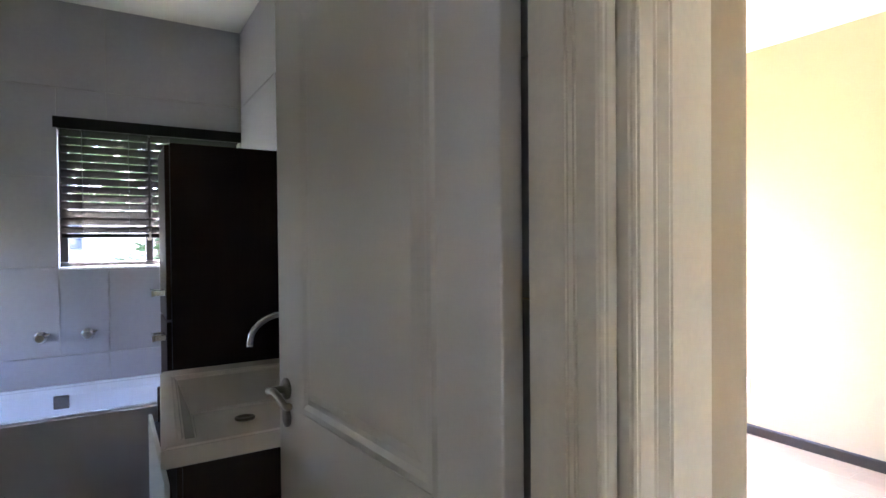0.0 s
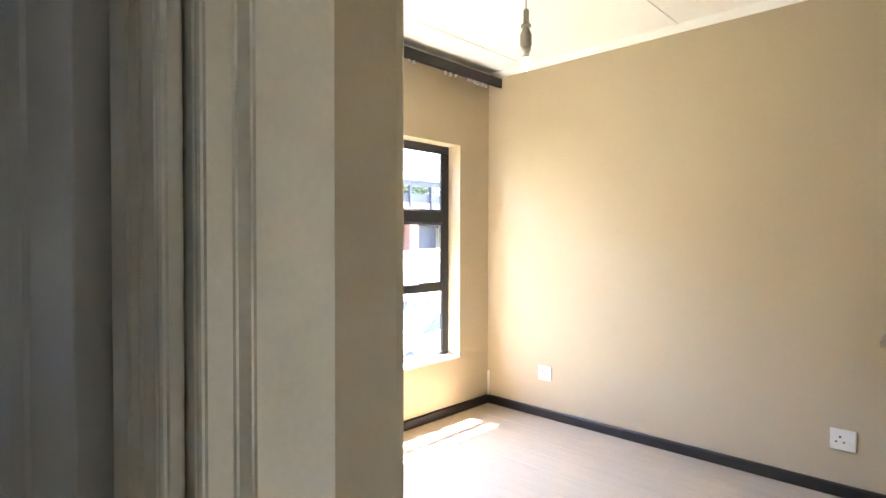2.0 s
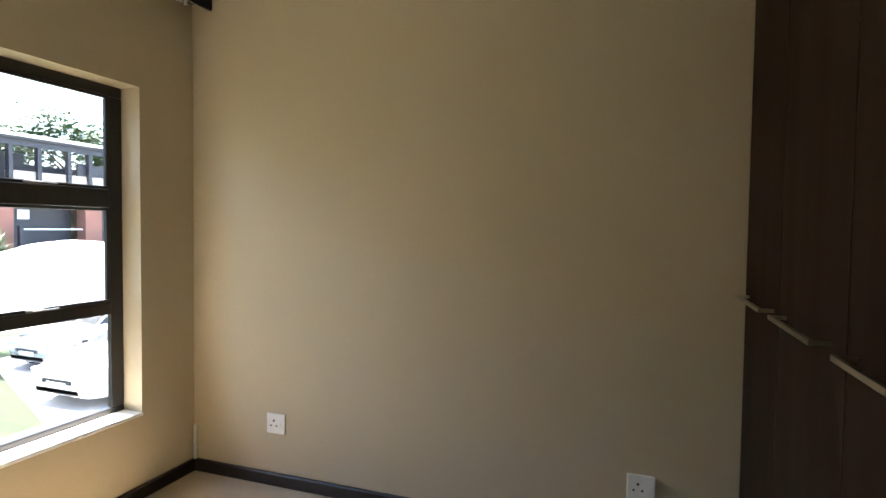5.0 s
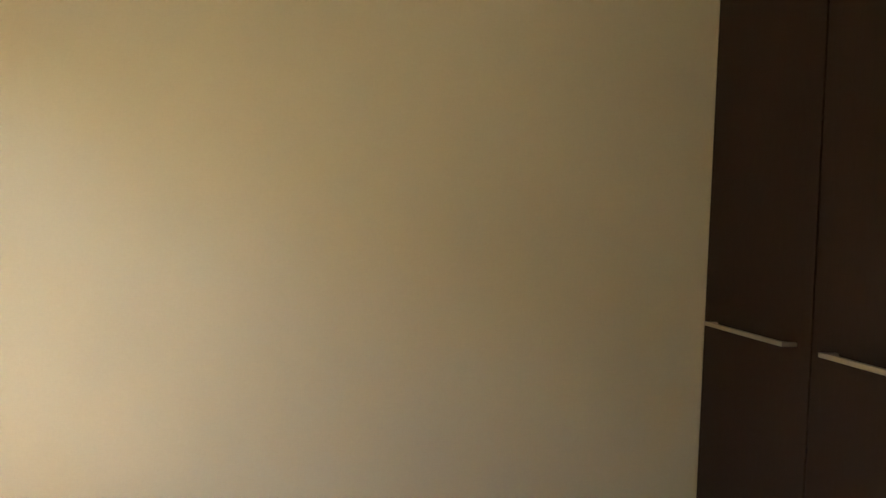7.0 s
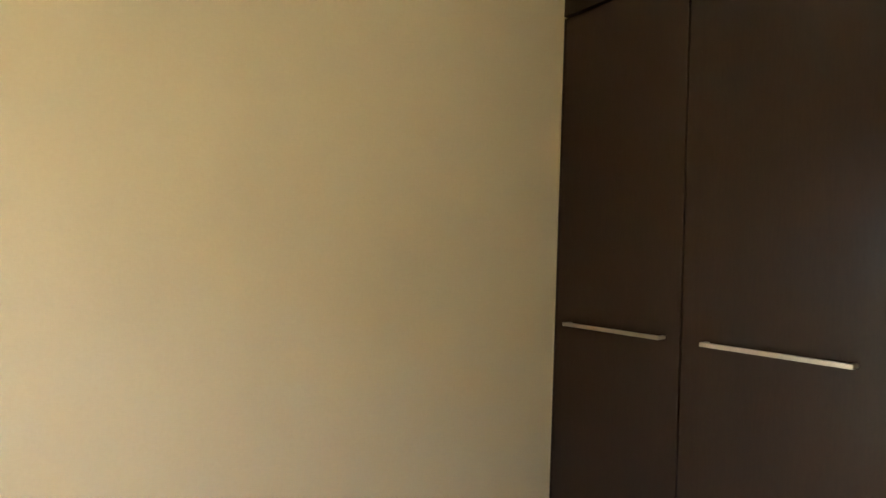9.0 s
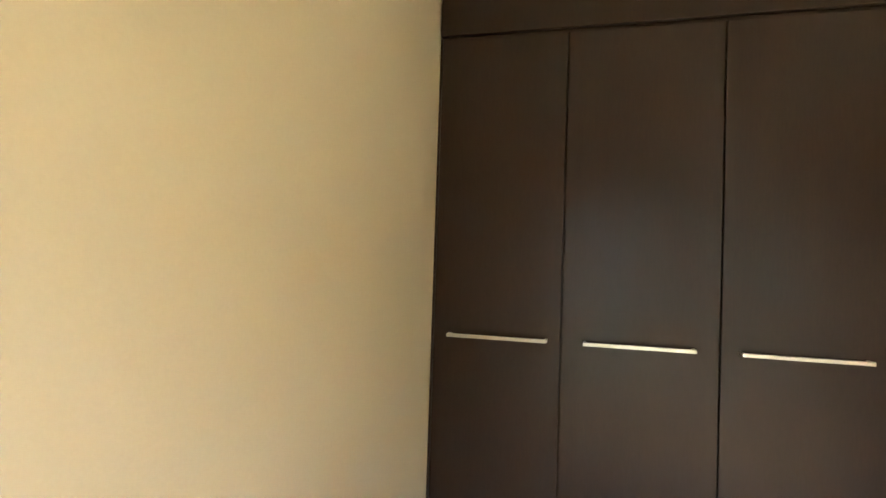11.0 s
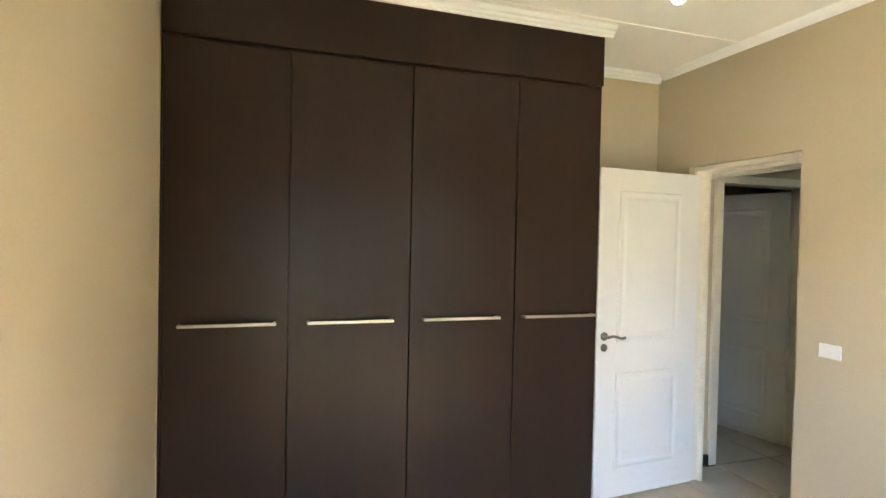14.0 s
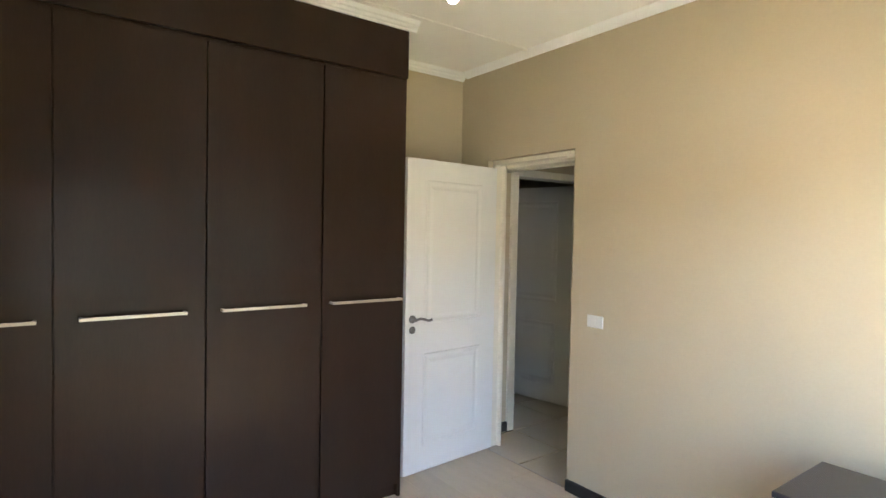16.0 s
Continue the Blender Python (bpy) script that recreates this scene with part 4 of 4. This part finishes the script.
# ---- trees far behind ----
def tree(at, height, spread, seed, n=6500, low=0.55):
    rnd = random.Random(seed)
    t = thing("tree", "leafy green tree behind the buildings", "tree", at, group="background trees")
    bm = bmesh.new()
    rod(bm, (0, 0, -0.2), (0.2, 0.1, height * 0.5), height * 0.035, height * 0.02, 9)
    tips = []
    for k in range(9):
        a = k * 2.4 + rnd.uniform(-0.4, 0.4)
        r = spread * rnd.uniform(0.35, 0.75)
        tip = Vector((math.cos(a) * r, math.sin(a) * r, height * rnd.uniform(low, 0.95)))
        rod(bm, (0.15, 0.08, height * rnd.uniform(0.3, 0.5)), tip, height * 0.014, height * 0.004, 6)
        tips.append(tip)
    part("trunk", bm, BARK, t)
    bm = bmesh.new()
    for k in range(n):
        c = tips[k % len(tips)] + Vector((rnd.gauss(0, 1), rnd.gauss(0, 1), rnd.gauss(0, 0.7))) * spread * 0.24
        a, b, e = rnd.uniform(0, 6.28), rnd.uniform(0, 6.28), spread * rnd.uniform(0.026, 0.056)
        u = Vector((math.cos(a), math.sin(a), rnd.uniform(-0.5, 0.5))) * e
        v = Vector((-math.sin(b), math.cos(b), rnd.uniform(-0.6, 0.6))) * e * 0.7
        q = [bm.verts.new(c + u), bm.verts.new(c + v), bm.verts.new(c - u), bm.verts.new(c - v)]
        bm.faces.new(q)
    part("crown", bm, TREELEAF, t, "clumps of small green leaves")
    return t


for x, yy, h, sp, sd in ((-38, 10.5, 8.6, 3.6, 1), (-40, 16, 9.4, 4.2, 2), (-42, 31, 9.6, 4.4, 3), (-41, 36, 8.8, 3.5, 4), (-39, 5.0, 7.6, 3.0, 5), (-44, 24, 8.6, 4.0, 6), (-40, 42, 8.8, 4.0, 7), (-37, -2, 7.5, 3.2, 8)):
    tree((x, yy, 0.1), h, sp, sd)
for x, yy, h, sp, sd in ((-9.0, -3.1, 6.9, 2.2, 21), (-9.6, -6.0, 7.4, 2.4, 22), (-9.0, -9.0, 7.2, 2.4, 23)):
    tree((x, yy, rise(-x)), h, sp, sd, 12000, 0.16)

# ---- unseen wall added to warm the light that enters the passage ----
solid("wall_warm_bounce", boxes((1.6, 6.5, -7.7, -7.5, -2.2, 4.2)), RENDERED, "buff rendered wall, added out of view to warm the passage light", "wall", "structure")

# ---- low house left of the yard ----
house = thing("low_house", "low buff house with a broad white eave", "house", (-29, 3, rise(29)))
part("wall", boxes((-6, 0, -14, 7.6, -0.3, 3.7)), RENDERED, house)
part("roof", boxes((-6.8, 0.9, -14.8, 8.0, 3.71, 4.1), bevel=0.04), ROOFWHITE, house, "white painted eave")
bm = boxes((-4.4, 0.9, 8.01, 10.6, 3.75, 4.08))
for v in bm.verts:
    v.co.z -= (v.co.y - 8.01) * 0.2
part("lean_to_roof", bm, ROOFWHITE, house, "white lean-to roof that falls to one side")
part("side_wall", boxes((-4, -0.2, 7.61, 10.2, -0.3, 3.1)), RENDERED, house)
for y in (-9, -3, 2.2):
    w = part("window", boxes((-0.02, 0.04, y - 0.9, y + 0.9, 1.0, 2.3)), DARKSTEEL, house)
    part("pane", boxes((0.041, 0.05, y - 0.82, y + 0.82, 1.08, 2.22)), CARGLASS, w)

# ---- long steel-framed building over brick piers ----
block = thing("terrace_building", "long terrace building with dark steel frame and red brick piers", "building", (-27.5, 9.7, rise(27)))
part("roof", boxes((-1.7, 1.0, -0.6, 34, 5.62, 5.78), bevel=0.03), ROOFWHITE, block, "thin white roof slab")
part("soffit", boxes((-1.6, 0.9, -0.5, 34, 5.5, 5.615)), DARKSTEEL, block, "dark roof soffit")
part("edge_beam", boxes((0.55, 0.75, -0.4, 34, 5.2, 5.495)), DARKSTEEL, block)
part("balcony_wall", boxes((0.3, 0.6, 6.3, 34, 2.55, 3.95)), RENDERED, block, "buff balcony wall")
part("parapet_panel", boxes((0.4, 0.55, 9.9, 34, 3.951, 4.62)), DARKSTEEL, block, "dark parapet panel")
part("floor_slab", boxes((-7, 0.7, 3.5, 34, 2.3, 2.54)), DARKSTEEL, block)
part("rear_wall", boxes((-7, -6.7, 3.5, 34, 0, 2.3)), RENDERED, block)
part("upper_screen", boxes((-1.2, -1.05, 7.7, 34, 2.55, 4.45)), DARKSTEEL, block, "dark upper storey wall")
for k, y in enumerate((0.3, 1.0, 3.86, 5.2, 6.3, 7.7, 9.3, 10.5, 12.2, 14.3, 16.5, 19, 22, 25, 28, 31)):
    wide = 0.16 if k in (2, 3) else 0.1
    part("steel_post", boxes((0.5, 0.78, y - wide, y + wide, 2.55 if k > 3 else 0, 5.2)), DARKSTEEL, block)
for y0, y1 in ((0.45, 0.9), (1.15, 3.7), (4.05, 5.0), (5.4, 6.2), (6.45, 7.6), (7.85, 9.2)):
    for k in range(8):
        z = 5.15 - k * 0.15
        part("louvre", boxes((0.2, 0.28, y0, y1, z - 0.028, z)), DARKSTEEL, block)
part("screen_wall", boxes((-0.4, -0.25, 3.9, 7.6, 2.55, 4.9)), DARKSTEEL, block, "dark screen behind the balcony")
part("brick_wall", boxes((0.1, 0.8, 3.6, 5.55, -0.2, 2.62), bevel=0.02), BRICK, block, "red face brick wall")
for y, wide in ((6.05, 0.32), (10.65, 0.5), (14.6, 0.45), (18.6, 0.45), (22.6, 0.45)):
    part("brick_pier", boxes((0.1, 0.8, y - wide, y + wide, -0.2, 2.3), bevel=0.02), BRICK, block, "red face brick pier")
for y0, y1 in ((6.5, 10.1), (11.3, 14.0), (15.2, 18.0), (19.2, 22.0)):
    door = part("garage_door", boxes((-0.4, -0.3, y0, y1, -0.1, 2.25)), DARKSTEEL, block, "dark roller door")
    for k in range(6):
        part("door_slat", boxes((-0.299, -0.275, y0 + 0.05, y1 - 0.05, 0.1 + 0.36 * k, 0.4 + 0.36 * k), bevel=0.006), DARKSTEEL, door)
part("boom_bar", boxes((1.2, 1.28, 6.5, 9.6, 0.95, 1.03), bevel=0.01), ROOFWHITE, block, "white boom bar")
part("boom_post", boxes((1.13, 1.35, 6.3, 6.49, -0.1, 1.15), bevel=0.01), DARKSTEEL, block)
part("notice", boxes((-0.26, -0.23, 7.2, 7.8, 1.5, 2.0)), ROOFWHITE, block, "plain white notice")


# ---- garden stones on the bank ----
def stone(at, size, seed):
    """A rounded, uneven boulder sunk a little into the bank."""
    rnd = random.Random(seed)
    bm = bmesh.new()
    bmesh.ops.create_icosphere(bm, subdivisions=3, radius=size)
    for v in bm.verts:
        v.co *= 1 + 0.22 * noise.noise(v.co * (1.6 / size) + Vector((seed, 0, 0)))
        v.co.z *= 0.68
    ob = solid("garden_stone", bm, STONE, "grey weathered garden stone on the grass bank", "stone", smooth=True)
    ob.matrix_basis = pose(*at, 0, 0, rnd.uniform(0, 360))
    return tagged(ob, group="stones on the bank")


STONE = mat("weathered_stone", (0.3, 0.28, 0.25), 0.9, vary=0.25, scale=4, grain=25, bump=0.6)
for k, (d, y, r) in enumerate(((19.2, 3.75, 0.3), (18.7, 3.6, 0.22), (18.3, 3.95, 0.34), (21.2, 4.25, 0.28), (20.4, 3.5, 0.24), (17.8, 3.3, 0.26))):
    stone((-d, y, rise(d) + 0.3 * r), r, 3 + k)

# ---- floor boards, tiles: pieces last ----
def pieces(name, parent, material, sizes, gap, thick, z_top, eased=0.0015):
    """Boards or tiles laid at (x0, x1, y0, y1), sharing meshes of equal size."""
    made = {}
    for x0, x1, y0, y1 in sizes:
        w, h = round(x1 - x0 - gap, 3), round(y1 - y0 - gap, 3)
        if w < 0.02 or h < 0.02:
            continue
        if (w, h) not in made:
            made[w, h] = mesh_of(name, boxes((-w / 2, w / 2, -h / 2, h / 2, -thick, 0), bevel=eased), material)
        ob = new(name, made[w, h])
        ob.parent = parent
        ob.location = ((x0 + x1) / 2, (y0 + y1) / 2, z_top)


rng = random.Random(2)
lay, y = [], -3.162
while y < -0.002:
    y1 = min(y + 0.193, -0.002)
    x = 0.002 - rng.uniform(0, 1.2)
    end, start = EAST - 0.002, 0.002
    while x < end:
        x1 = min(x + 1.28, end)
        if x1 > start + 0.03:
            lay.append((max(x, start), x1, y, y1))
        x += 1.28
    y = y1
pieces("floor_board", floor, PLANK, lay, 0.0012, 0.011, 0.0)
YJ = [-3.164, -3.595, -4.095, -4.595, -5.095, HALL_S]
lay = [(max(BATH_E + 0.01, 2.33 + 0.5 * i), 2.83 + 0.5 * i, b, a) for i in range(-1, 6) for a, b in zip(YJ, YJ[1:]) if i < 2 or a < -3.4]
pieces("floor_tile", hall_floor, HALL_TILE, [q for q in lay if q[1] - q[0] > 0.03 and q[3] - q[2] > 0.03], 0.013, 0.012, 0.0)


def wall_tiles(parent, material, plane, axis, spans, zs, hole=None, thick=0.009, gap=0.004):
    """Tiles on an upright wall; axis x: the wall faces +x, axis y: it faces -y. hole: (a0, a1, z0, z1) left open."""
    made = {}
    for a0, a1 in spans:
        for z0, z1 in zs:
            cells = [(a0, a1, z0, z1)]
            if hole and a0 < hole[1] and a1 > hole[0] and z0 < hole[3] and z1 > hole[2]:
                cells = [(a0, max(a0, hole[0]), z0, z1), (min(a1, hole[1]), a1, z0, z1), (max(a0, hole[0]), min(a1, hole[1]), z0, max(z0, hole[2])), (max(a0, hole[0]), min(a1, hole[1]), min(z1, hole[3]), z1)]
            for b0, b1, c0, c1 in cells:
                w, h = round(b1 - b0 - gap, 3), round(c1 - c0 - gap, 3)
                if w < 0.01 or h < 0.01:
                    continue
                if (w, h) not in made:
                    shape = (0, thick, -w / 2, w / 2, -h / 2, h / 2) if axis == "x" else (-w / 2, w / 2, -thick, 0, -h / 2, h / 2)
                    made[w, h] = mesh_of("wall_tile", boxes(shape, bevel=0.0012), material)
                ob = new("wall_tile", made[w, h])
                ob.parent = parent
                m = (b0 + b1) / 2
                ob.location = (plane, m, (c0 + c1) / 2) if axis == "x" else (m, plane, (c0 + c1) / 2)


ROWSZ = [(0.0, 0.33), (0.33, 0.815), (0.815, 1.3), (1.3, 1.784), (1.784, 2.268), (2.268, CEIL)]
wall_tiles(bpy.data.objects["wall_bathroom_west"], BATH_TILE, BWX, "x", [(HALL_S, -4.98), (-4.98, -3.97), (-3.97, BNY - 0.01)], ROWSZ, (BW_Y0, BW_Y1, BW_Z0, BW_Z1))
wall_tiles(bpy.data.objects["wall_south"], BATH_TILE, BNY, "y", [(BWX + 0.01, 0.25), (0.25, 1.27), (1.27, BATH_E - 0.01)], ROWSZ)
